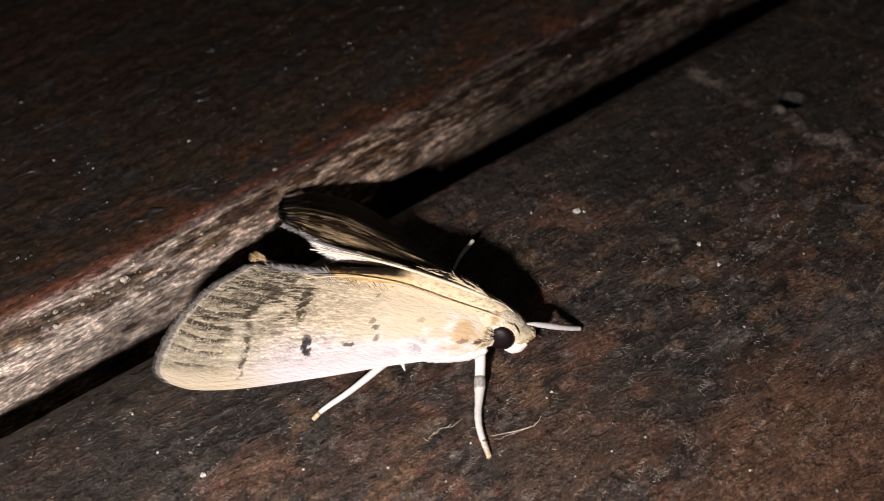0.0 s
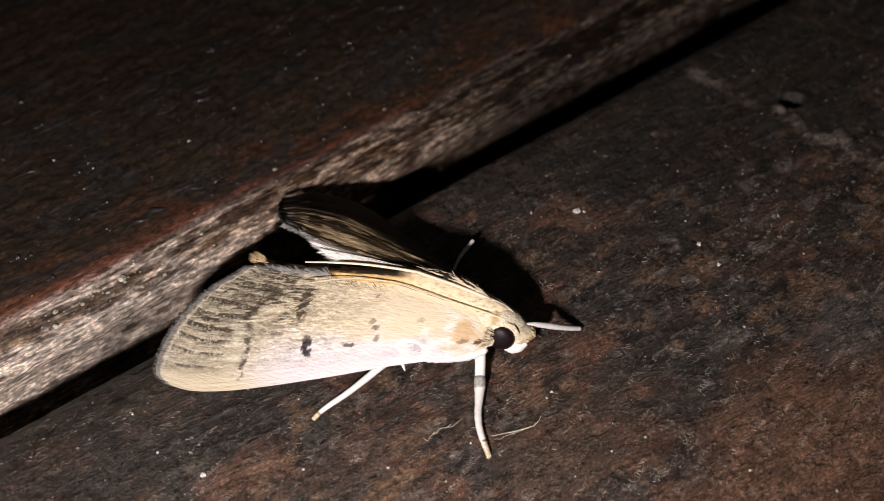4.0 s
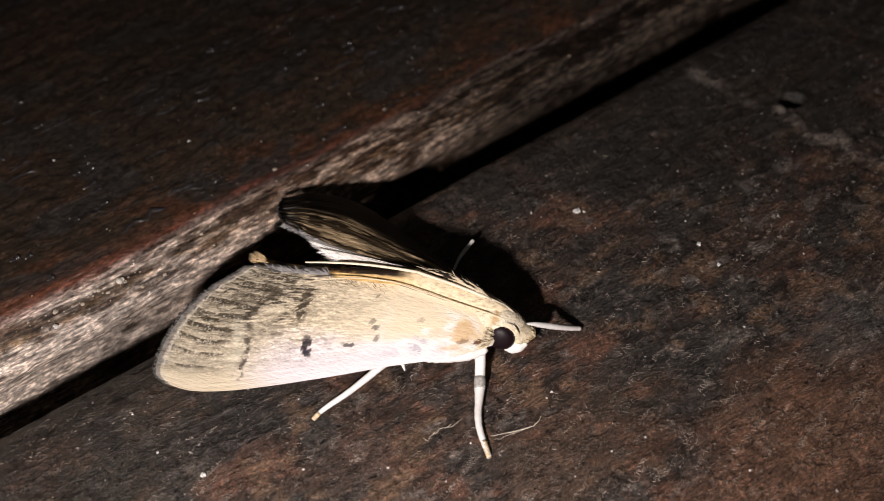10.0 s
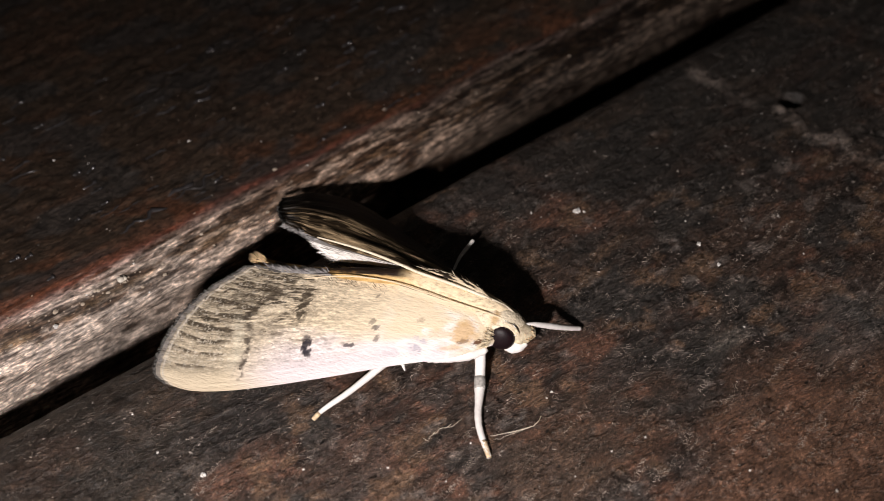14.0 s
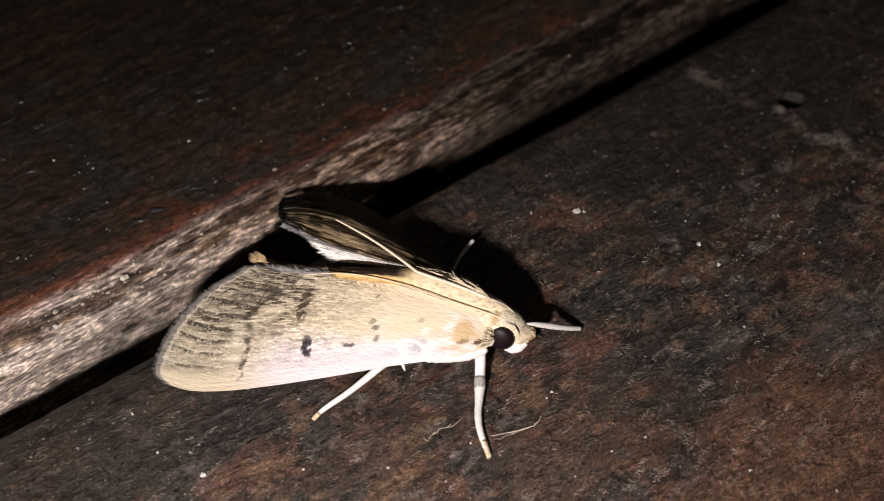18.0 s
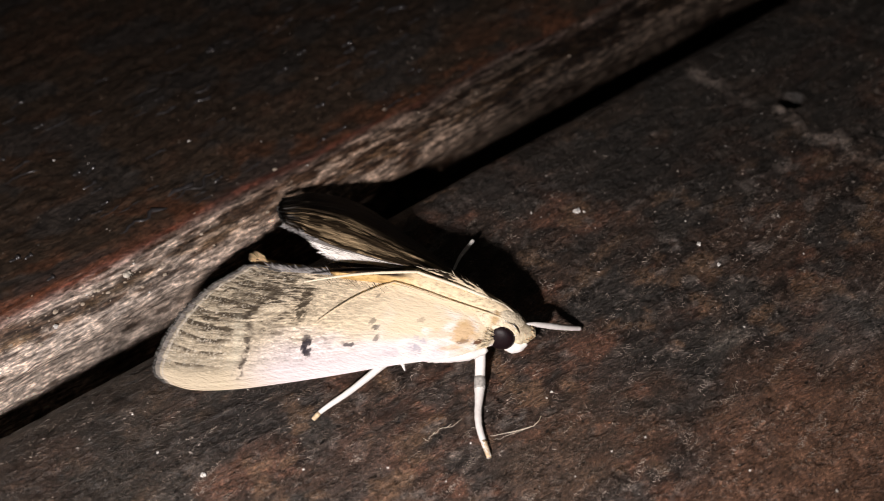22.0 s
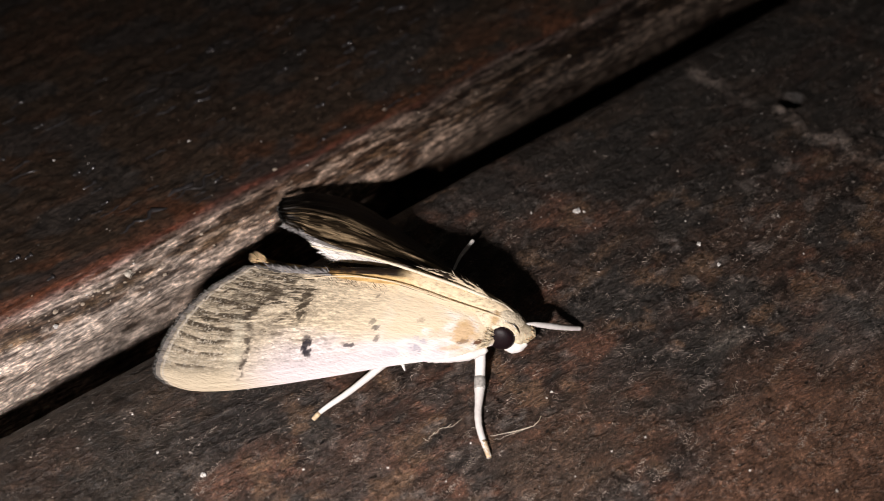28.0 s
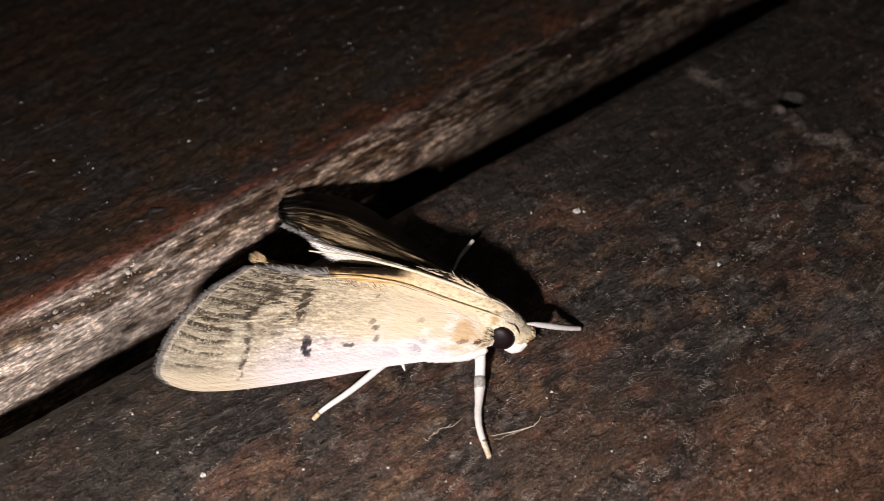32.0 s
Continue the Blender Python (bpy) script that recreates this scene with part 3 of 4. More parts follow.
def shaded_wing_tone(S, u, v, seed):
    """The other forewing with its shade painted in: near black along its front edge, brown with pale streaks along the
    inner one.
    """
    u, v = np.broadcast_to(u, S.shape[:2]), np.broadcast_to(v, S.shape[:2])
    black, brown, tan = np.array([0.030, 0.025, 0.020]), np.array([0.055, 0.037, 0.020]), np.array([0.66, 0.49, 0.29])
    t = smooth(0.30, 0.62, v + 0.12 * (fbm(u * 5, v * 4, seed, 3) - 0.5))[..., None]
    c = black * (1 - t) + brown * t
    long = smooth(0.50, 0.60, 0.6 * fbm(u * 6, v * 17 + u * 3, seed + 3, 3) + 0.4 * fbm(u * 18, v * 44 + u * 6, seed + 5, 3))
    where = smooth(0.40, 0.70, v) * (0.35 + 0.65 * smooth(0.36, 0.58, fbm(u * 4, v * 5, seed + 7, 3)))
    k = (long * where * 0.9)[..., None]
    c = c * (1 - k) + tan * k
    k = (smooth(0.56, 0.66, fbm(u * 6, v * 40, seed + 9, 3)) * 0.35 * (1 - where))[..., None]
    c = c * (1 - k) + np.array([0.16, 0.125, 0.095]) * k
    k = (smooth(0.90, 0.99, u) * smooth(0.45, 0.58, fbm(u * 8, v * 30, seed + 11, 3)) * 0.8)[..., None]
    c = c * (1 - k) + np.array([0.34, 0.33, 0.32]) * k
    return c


def wing(name, label, costa, dorsum, outer, bulge, lit, seed, pleat, tuck=(0, 0, 0), ripple=0.0):
    nu, nv = (440, 320) if lit else (320, 200)
    S, u, v = coons(costa, dorsum, outer, nu, nv, bulge)
    U, V = np.broadcast_to(u, S.shape[:2]), np.broadcast_to(v, S.shape[:2])
    S += ((1 - np.clip(U / 0.10, 0, 1)) ** 2)[..., None] * np.array(tuck)
    S[..., 2] += pleat * np.cos(2 * math.pi * (13.06 * V + 0.7 + 2.2 * (0.95 - U))) * smooth(0.60, 0.85, U) * smooth(0.05, 0.2, V)
    S[..., 2] += 0.022 * (fbm(U * 9, V * 60, seed + 21, 3) - 0.5) * smooth(0.35, 0.7, U) + ripple * (fbm(U * 6, V * 20 + U * 2, seed + 25, 4) - 0.5)
    if not lit:
        S[..., 2] += 0.22 * np.sin(math.pi * V) * smooth(0.42, 0.70, U) * np.sin(math.pi * np.clip(U * 0.9 + 0.05, 0, 1))
    # a worn, slightly scalloped margin
    worn = smooth(0.955, 1.0, U) * (0.10 * (fbm(V * 34, V * 2, seed + 27, 3) - 0.5))
    S[..., 0] += worn
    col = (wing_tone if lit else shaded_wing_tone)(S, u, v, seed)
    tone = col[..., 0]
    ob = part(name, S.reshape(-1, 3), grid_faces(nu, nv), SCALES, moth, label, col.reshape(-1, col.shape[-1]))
    thick = ob.modifiers.new("thickness", "SOLIDIFY")
    thick.thickness, thick.offset = 0.035 * MM, 0.0
    r = np.random.default_rng(seed + 31)
    if lit:
        # single lying scales: pale ones and brown ones over the outer half, brown where the pattern is dark
        for mat, n, low, high, first, text in ((PALE_SCALE, 420, 0.30, 2.0, 0.62, "pale lying scales"), (BROWN_SCALE, 1500, -1.0, 0.36, 0.45, "brown lying scales")):
            a, b = r.integers(int(first * nu), nu - 4, n * 8), r.integers(int(0.12 * nv), nv - 4, n * 8)
            ok = (tone[a, b] > low) & (tone[a, b] < high)
            a, b = a[ok][:n], b[ok][:n]
            way = S[np.minimum(a + 2, nu - 1), b] - S[a - 2, b]
            across = S[a, np.minimum(b + 2, nv - 1)] - S[a, b - 2]
            up = np.cross(way, across)
            up /= np.linalg.norm(up, axis=1)[:, None]
            up *= np.sign(up[:, 2])[:, None]
            way /= np.linalg.norm(way, axis=1)[:, None]
            v3, f3 = hairs(S[a, b] + up * 0.010, way + up * 0.04, 0.13, 0.009, seed + 33, 0.10, 0.02)
            part("scale_layer", v3, f3, mat, ob, text)
    # fringe along the outer margin, in small tufts
    k = np.clip(np.linspace(0, nv - 1, 1300) + 2.2 * np.sin(np.linspace(0, 190, 1300)), 0, nv - 1).astype(int)
    roots = S[-1, k] + np.random.default_rng(seed).normal(0, 0.010, (len(k), 3))
    ways = S[-1, k] - S[-8, k]
    v2, f2 = hairs(roots, ways, 0.16, 0.020, seed + 1, 0.12)
    part("fringe", v2, f2, FRINGE, ob, "grey hair fringe on the wing's outer margin")
    if lit:
        # longer grey hairs combed back over the inner corner
        a = r.integers(int(nu * 0.76), nu - 2, 900)
        b = nv - 1 - (np.abs(r.normal(0, 12, len(a)))).astype(int)
        way = (S[a, b] - S[a - 3, b]) / np.linalg.norm(S[a, b] - S[a - 3, b], axis=1)[:, None] + np.array([0.15, 0.42, 0.10])
        v4, f4 = hairs(S[a, b], way, 0.52, 0.022, seed + 41, 0.10, 0.05)
        part("inner_fringe", v4, f4, HAIR, ob, "long grey hairs on the wing's inner corner")
        # short brown bristles along the inner edge behind the antenna
        a = r.integers(int(nu * 0.42), int(nu * 0.66), 420)
        b = r.integers(int(nv * 0.74), int(nv * 0.86), len(a))
        way = np.array([-1.0, 0.75, 0.05]) + 0 * S[a, b]
        v5, f5 = hairs(S[a, b] + np.array([0, 0, 0.012]), way, 0.34, 0.008, seed + 43, 0.10, 0.02)
        part("bristles", v5, f5, BROWN_SCALE, ob, "short brown bristles along the inner edge")
    return ob, S


# places on the lit wing: from root to margin, from front to inner edge, half sizes, depth
WING_SPOTS = [(0.567, 0.290, 0.011, 0.034, 0.75), (0.560, 0.243, 0.012, 0.042, 0.92), (0.550, 0.198, 0.012, 0.038, 0.92), (0.366, 0.382, 0.011, 0.030, 0.7), (0.386, 0.445, 0.008, 0.034, 0.5),
              (0.350, 0.285, 0.008, 0.034, 0.6), (0.427, 0.234, 0.015, 0.018, 0.8), (0.435, 0.70, 0.006, 0.02, 0.5)]
BROWN_SPOTS = [(0.667, 0.63, 0.015, 0.045, 0.85), (0.645, 0.54, 0.016, 0.045, 0.95), (0.628, 0.475, 0.015, 0.040, 0.9), (0.610, 0.42, 0.012, 0.04, 0.4), (0.795, 0.64, 0.030, 0.050, 0.6), (0.760, 0.61, 0.028, 0.045, 0.6),
               (0.88, 0.60, 0.028, 0.040, 0.5), (0.790, 0.50, 0.016, 0.06, 0.7), (0.84, 0.55, 0.04, 0.03, 0.5)]
BLUE_SMEARS = [(0.210, 0.205, 0.028, 0.075, 0.7), (0.228, 0.25, 0.016, 0.06, 0.45), (0.285, 0.14, 0.03, 0.04, 0.25)]
TAN_PATCHES = [(0.094, 0.44, 0.034, 0.24, 0.85), (0.060, 0.32, 0.018, 0.12, 0.5), (0.165, 0.37, 0.04, 0.08, 0.45), (0.115, 0.16, 0.04, 0.04, 0.5)]
RUST_SPOTS = [(0.082, 0.255, 0.015, 0.06, 0.6), (0.040, 0.195, 0.013, 0.06, 0.95), (0.24, 0.52, 0.010, 0.03, 0.35)]
near_wing, _ = wing(
    "forewing", "cream forewing with brown streaks and dark spots",
    [(1.77, -1.2, 1.9), (0.66, -1.83, 1.5), (-1.24, -2.56, 1.15), (-3.82, -3.81, 0.8), (-6.24, -4.93, 0.55), (-7.92, -5.44, 0.38), (-9.08, -5.45, 0.36)],
    [(1.85, 0.04, 2.15), (-0.21, 0.08, 2.35), (-2.43, 0.15, 2.45), (-4.52, -0.21, 2.4), (-6.49, -0.41, 2.15)],
    [(-9.08, -5.45, 0.36), (-9.63, -5.11, 0.4), (-9.8, -4.39, 0.5), (-9.7, -3.11, 0.9), (-9.08, -1.72, 1.4), (-8.29, -0.81, 1.75), (-7.69, -0.31, 1.95), (-6.49, -0.41, 2.15)],
    0.25, True, 201, 0.020, (0.12, 0.40, -0.40))
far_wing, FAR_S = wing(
    "forewing", "forewing turned away from the lamp, painted shade-dark with brown streaks",
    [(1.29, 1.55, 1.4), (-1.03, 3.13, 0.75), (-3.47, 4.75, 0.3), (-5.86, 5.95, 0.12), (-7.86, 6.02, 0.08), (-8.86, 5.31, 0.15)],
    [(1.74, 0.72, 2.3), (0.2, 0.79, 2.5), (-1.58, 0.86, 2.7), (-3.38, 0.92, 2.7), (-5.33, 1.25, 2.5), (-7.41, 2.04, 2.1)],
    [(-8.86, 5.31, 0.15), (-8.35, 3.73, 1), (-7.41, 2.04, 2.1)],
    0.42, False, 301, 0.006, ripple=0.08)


def inner_fold(parent):
    """The far wing's inner margin, folded down towards the near side so that it faces the lamp."""
    nu, nv = 120, 40
    S, u, v = coons([(-1.36, 0.87, 2.68), (-1.58, 0.86, 2.7), (-3.38, 0.92, 2.7), (-5.33, 1.25, 2.5), (-6.4, 1.63, 2.31)],
                    [(-1.38, 0.9, 2.55), (-1.62, 0.95, 2.45), (-2.77, 1.06, 2.22), (-3.92, 1.13, 1.96), (-4.84, 1.12, 1.76)],
                    [(-6.4, 1.63, 2.31), (-5.75, 1.40, 2.05), (-4.84, 1.12, 1.76)], nu, nv, 0.06)
    U, V = np.broadcast_to(u, S.shape[:2]), np.broadcast_to(v, S.shape[:2])
    S[..., 2] += 0.03 * (fbm(U * 5, V * 14, 351, 3) - 0.5)
    white, brown, grey = np.array([0.92, 0.90, 0.86]), np.array([0.035, 0.024, 0.014]), np.array([0.30, 0.29, 0.28])
    lines = smooth(0.52, 0.57, fbm(U * 2.4, V * 9 + U * 3, 355, 3))
    k = lines * (1 - smooth(0.50, 0.75, V + 0.25 * (fbm(U * 5, V * 3, 356, 3) - 0.5))) * smooth(0.04, 0.25, U)
    k = np.clip(0.8 * k + 0.6 * (1 - smooth(0.0, 0.08, V + 0.2 * (fbm(U * 9, V * 4, 357, 3) - 0.5))), 0, 1)[..., None]
    col = white * (1 - k) + brown * k
    k = (smooth(0.65, 0.92, U) * (1 - smooth(0.10, 0.35, V + 0.3 * (fbm(U * 4, V * 14, 358, 3) - 0.5))) * 0.9)[..., None]
    col = (col * (1 - k) + grey * (0.15 + 0.75 * lines[..., None]) * k).reshape(-1, 3)
    ob = part("inner_margin", S.reshape(-1, 3), grid_faces(nu, nv), SCALES, parent, "white streaked inner margin of the wing", col)
    thick = ob.modifiers.new("thickness", "SOLIDIFY")
    thick.thickness, thick.offset = 0.03 * MM, 0.0
    k = np.linspace(0, nv - 1, 170).astype(int)
    k = np.clip(k + 1.6 * np.sin(np.linspace(0, 60, len(k))), 0, nv - 1).astype(int)
    for share, mat, text in ((k < 0.3 * nv, HAIR, "grey hair fringe of the inner margin"), (k >= 0.3 * nv, LEG, "white hair fringe of the inner margin")):
        kk = np.repeat(k[share], 2)
        v2, f2 = hairs(S[-1, kk] - 0.03 * (S[-1, kk] - S[-8, kk]), S[-1, kk] - S[-8, kk], 0.44, 0.020, 361, 0.13)
        part("inner_fringe", v2, f2, mat, parent, text)
    # ragged grey hairs on along the inner edge to the wing's corner
    a = np.random.default_rng(365).integers(int(0.80 * len(FAR_S)), len(FAR_S), 260)
    v2, f2 = hairs(FAR_S[a, -2], np.array([-1.0, -0.55, -0.25]) + 0 * FAR_S[a, -2], 0.27, 0.020, 366, 0.10)
    part("corner_fringe", v2, f2, HAIR, parent, "grey hairs at the wing's inner corner")


inner_fold(far_wing)


def far_shoulder(parent):
    """Scales at the far wing's root that stand above the back and catch the lamp."""
    nu, nv = 70, 26
    S, u, v = coons([(1.37, 0.68, 2.3), (0.69, 0.94, 2.5), (-0.36, 1.15, 2.62), (-1.41, 1.12, 2.6)],
                    [(1.39, 0.61, 2.25), (0.79, 0.64, 2.38), (-0.24, 0.79, 2.48), (-1.37, 1.01, 2.48)],
                    [(-1.41, 1.12, 2.6), (-1.46, 1.02, 2.56), (-1.37, 1.01, 2.48)], nu, nv, 0.04)
    U, V = np.broadcast_to(u, S.shape[:2]), np.broadcast_to(v, S.shape[:2])
    S += np.array([0.08, -0.24, 0.25])
    S[..., 2] += 0.05 * (fbm(U * 6, V * 4, 371, 3) - 0.5)
    pale, brown = np.array([0.80, 0.68, 0.48]), np.array([0.018, 0.012, 0.007])
    k = smooth(0.47, 0.53, 0.6 * fbm(U * 4.5, V * 6 + U * 5, 375, 4) + 0.4 * fbm(U * 18, V * 12, 376, 2))[..., None]
    col = (pale * (1 - k) + brown * k).reshape(-1, 3)
    ob = part("shoulder_patch", S.reshape(-1, 3), grid_faces(nu, nv), SCALES, parent, "cream and black scales at the wing root", col)
    thick = ob.modifiers.new("thickness", "SOLIDIFY")
    thick.thickness, thick.offset = 0.03 * MM, 0.0
    k = np.linspace(4, nu - 1, 90).astype(int)
    for n0, mat, text in ((0, BROWN_SCALE, "dark hairs at the wing root"), (1, PALE_SCALE, "pale hairs at the wing root")):
        kk = k[n0::2]
        v2, f2 = hairs(S[kk, 2 + 3 * n0], (S[kk, 0] - S[kk, 6]) + 3.0 * (S[kk, 0] - S[kk - 4, 0]), 0.34, 0.014, 377 + n0, 0.16)
        part("shoulder_fringe", v2, f2, mat, parent, text)


far_shoulder(far_wing)


def body(name, label, stations, mat, colour_of, nu=60, nv=40, parent=None):
    """A lofted body part: stations of (x, y, z, half width, half height)."""
    st = spline(stations, nu)
    a = np.linspace(0, 2 * math.pi, nv, endpoint=False)
    V = np.zeros((nu, nv, 3))
    V[..., 0] = st[:, None, 0]
    V[..., 1] = st[:, None, 1] + np.maximum(st[:, None, 3], 0.01) * np.cos(a)
    V[..., 2] = st[:, None, 2] + np.maximum(st[:, None, 4], 0.01) * np.sin(a)
    U = np.broadcast_to(np.linspace(0, 1, nu)[:, None], (nu, nv))
    A = np.broadcast_to(a[None], (nu, nv))
    V += 0.05 * (fbm(U * 14, A * 3.0, 401, 3) - 0.5)[..., None]
    faces = grid_faces(nu, nv, True) + [tuple(range(nv)), tuple((nu - 1) * nv + k for k in range(nv))[::-1]]
    return part(name, V.reshape(-1, 3), faces, mat, parent or moth, label, colour_of(U, A).reshape(-1, 3))


def abdomen_tone(U, A):
    gold, brown = np.array([0.50, 0.32, 0.13]), np.array([0.025, 0.013, 0.006])
    ring = smooth(0.42, 0.60, 0.5 + 0.35 * np.cos(U * 2 * math.pi * 8) + 0.9 * (fbm(U * 16, A * 1.5, 415, 3) - 0.5))[..., None]
    ring = np.maximum(ring, 0.0 + 0.6 * (U > 0.6)[..., None])
    return gold * (1 - ring) + brown * ring


def back_tone(U, A):
    """Cream, gold towards the tail, and the furrow's shade painted dark brown on the upper side there."""
    cream, gold, brown = np.array([0.84, 0.70, 0.48]), np.array([0.70, 0.48, 0.20]), np.array([0.016, 0.008, 0.004])
    t = (1 - smooth(0.25, 0.65, U + 0.3 * (fbm(U * 9, A * 2, 405, 3) - 0.5)))[..., None]
    c = cream * (1 - t) + gold * t
    side = A + 0.35 * (fbm(U * 12, A * 2, 407, 3) - 0.5)
    k = ((1 - smooth(2.2, 2.4, side)) * (1 - smooth(0.38, 0.50, U)))[..., None]
    k = np.maximum(k, ((1 - smooth(0.04, 0.10, U + 0.04 * (fbm(U * 20, A * 4, 409, 3) - 0.5))))[..., None])
    c = c * (1 - k) + brown * k
    k = (smooth(0.56, 0.64, fbm(U * 26, A * 2.2 + U * 20, 411, 3)) * (1 - smooth(0.25, 0.45, U)) * 0.55)[..., None]
    return c * (1 - k) + np.array([0.30, 0.17, 0.06]) * k


def thorax_tone(U, A):
    white, tan = np.array([0.84, 0.74, 0.56]), np.array([0.58, 0.38, 0.17])
    t = smooth(0.5, 0.68, fbm(U * 5, A * 1.4, 411, 3))[..., None]
    return white * (1 - 0.8 * t) + tan * 0.8 * t


body("abdomen", "slender gold-brown ringed abdomen",
     [(-7.75, 0.15, 1.85, 0.10, 0.08), (-7.3, 0.2, 1.62, 0.24, 0.2), (-6.0, 0.4, 1.3, 0.4, 0.4), (-4.6, 0.5, 1.35, 0.5, 0.55), (-3.0, 0.5, 1.45, 0.6, 0.65), (-1.2, 0.5, 1.5, 0.7, 0.75), (0.2, 0.4, 1.5, 0.75, 0.8)], FUR, abdomen_tone)
body("back", "smooth cream ridge of the back",
     [(-4.91, -0.09, 2.3, 0.05, 0.05), (-4.38, -0.01, 2.4, 0.2, 0.2), (-2.92, 0.27, 2.5, 0.3, 0.28), (-1.49, 0.6, 2.45, 0.42, 0.36), (0.29, 0.51, 2.28, 0.5, 0.42), (1.74, 0.4, 2.05, 0.42, 0.4), (2.16, 0.45, 1.9, 0.3, 0.3)], FUR, back_tone)
body("thorax", "cream and tan scaled thorax",
     [(-1.0, 0.4, 1.5, 0.4, 0.5), (-0.3, 0.4, 1.5, 0.7, 0.75), (0.8, 0.3, 1.5, 0.8, 0.8), (1.5, 0.22, 1.5, 0.75, 0.75), (2.0, 0.2, 1.55, 0.6, 0.6)], FUR, thorax_tone)
head = body("head", "small cream head with tan scales",
            [(1.3, 0.15, 1.7, 0.55, 0.65), (1.8, 0.2, 1.65, 0.70, 0.70), (2.25, 0.25, 1.55, 0.66, 0.64), (2.65, 0.32, 1.42, 0.42, 0.42), (2.95, 0.36, 1.36, 0.12, 0.14)], FUR, thorax_tone, 40, 32)


def ball(centre, r, squash, nu=24, nv=36):
    verts = []
    for i in range(nu):
        p = math.pi * i / (nu - 1)
        for j in range(nv):
            a = 2 * math.pi * j / nv
            verts.append((centre[0] + r * squash[0] * max(math.sin(p), 0.01) * math.cos(a), centre[1] + r * squash[1] * math.cos(p), centre[2] + r * squash[2] * max(math.sin(p), 0.01) * math.sin(a)))
    return np.array(verts), grid_faces(nu, nv, True) + [tuple(range(nv)), tuple((nu - 1) * nv + k for k in range(nv))[::-1]]


for cy in (-0.28, 0.72):
    v, f = ball((2.02, cy, 1.48), 0.57, (0.97, 0.6, 1.0))
    part("eye", v, f, EYE_SKIN, head, "glossy dark red compound eye")
v, f = tube(spline([(2.2, -0.3, 1.05), (2.6, -0.15, 1.0), (2.95, 0.05, 1.12)], 16), [0.14, 0.24, 0.22, 0.08], 16, 1.0, 0.06)
part("palp", v, f, LEG, head, "white lower palp")
v, f = tube(spline([(2.35, 0.05, 1.42), (2.75, 0.25, 1.38), (3.15, 0.42, 1.36)], 16), [0.34, 0.42, 0.36, 0.14], 18, 1.0, 0.05)
part("palp", v, f, BEAK, head, "tan beak-like upper palp")
# white ring of scales round the near eye, and a tuft of scales over the wing root
ring = np.array([(2.1 + 0.60 * math.cos(a), -0.12, 1.45 + 0.64 * math.sin(a)) for a in np.linspace(0.2, 2 * math.pi - 0.9, 48)])
v, f = tube(ring, [0.06, 0.09, 0.06], 10, 1.0, 0.12)
part("eye_ring", v, f, CREAM_FUR, head, "cream scale ring round the eye")


def tufts(name, label, mat, spots, n, length, seed, parent):
    """Lying scales over blunt shapes: spots of (centre, radii, way)."""
    r = np.random.default_rng(seed)
    roots, ways = [], []
    for c, rad, way in spots:
        d = r.normal(0, 1, (n, 3))
        d /= np.linalg.norm(d, axis=1)[:, None]
        d[:, 2] = np.abs(d[:, 2])
        roots.append(np.array(c) + d * np.array(rad))
        ways.append(np.array(way) + d * 0.2)
    v, f = hairs(np.vstack(roots), np.vstack(ways), length, 0.022, seed + 1, 0.2, 0.05)
    return part(name, v, f, mat, parent, label)


tufts("scale_tuft", "cream scales along the back", CREAM_FUR, [((0.6, 0.33, 2.25), (1.2, 0.36, 0.36), (-1, 0, -0.1))], 36, 0.22, 71, moth)
tufts("scale_tuft", "tan and cream scales on the head", CREAM_FUR, [((1.95, 0.2, 1.62), (0.5, 0.66, 0.62), (0.9, 0, -0.35))], 80, 0.12, 73, head)
tufts("scale_tuft", "tan scales of the beak", TAN_FUR, [((2.75, 0.25, 1.36), (0.38, 0.36, 0.36), (1, 0.1, -0.45))], 90, 0.13, 79, head)
tufts("scale_tuft", "white scales round the eye", LEG, [((2.1, -0.08, 1.47), (0.62, 0.1, 0.66), (-0.3, -0.2, 0.3))], 130, 0.13, 81, head)
tufts("scale_tuft", "cream scales over the wing root", CREAM_FUR, [((1.78, -0.62, 1.72), (0.10, 0.55, 0.24), (-1, -0.05, 0.05))], 130, 0.24, 83, moth)
tufts("scale_tuft", "gold scales along the abdomen", GOLD_FRINGE, [((-3.6, 0.45, 1.6), (1.4, 0.4, 0.55), (-1, 0, 0.05))], 130, 0.4, 75, moth)
tufts("scale_tuft", "gold tip of the abdomen", TAN_FUR, [((-7.55, 0.18, 1.78), (0.25, 0.16, 0.13), (-1, 0.1, 0.1))], 110, 0.4, 77, moth)


def leg(label, points, radii, band=None, foot=None):
    path = spline(points, 40)
    v, f = tube(path, radii, 12, 1.0, 0.05)
    ob = part("leg", v, f, LEG, moth, label)
    if band:
        a, b = band
        wide = np.interp(np.linspace(a, b, 9), np.linspace(0, 1, len(radii)), radii) * (1.04 + 0.05 * np.sin(np.linspace(0, math.pi, 9)))
        v, f = tube(path[int(a * 39):int(b * 39) + 1], wide, 14, 1.0, 0.05, 9)
        part("leg_band", v, f, LEG_BAND, ob, "grey band on the knee")
    if foot:
        v, f = tube(path[int(foot * 39):], [radii[-2] * 0.99, radii[-1] * 1.25, radii[-1] * 1.06], 10, 1.0, 0.1)
        part("foot", v, f, FOOT, ob, "tan clawed tip")
    return ob


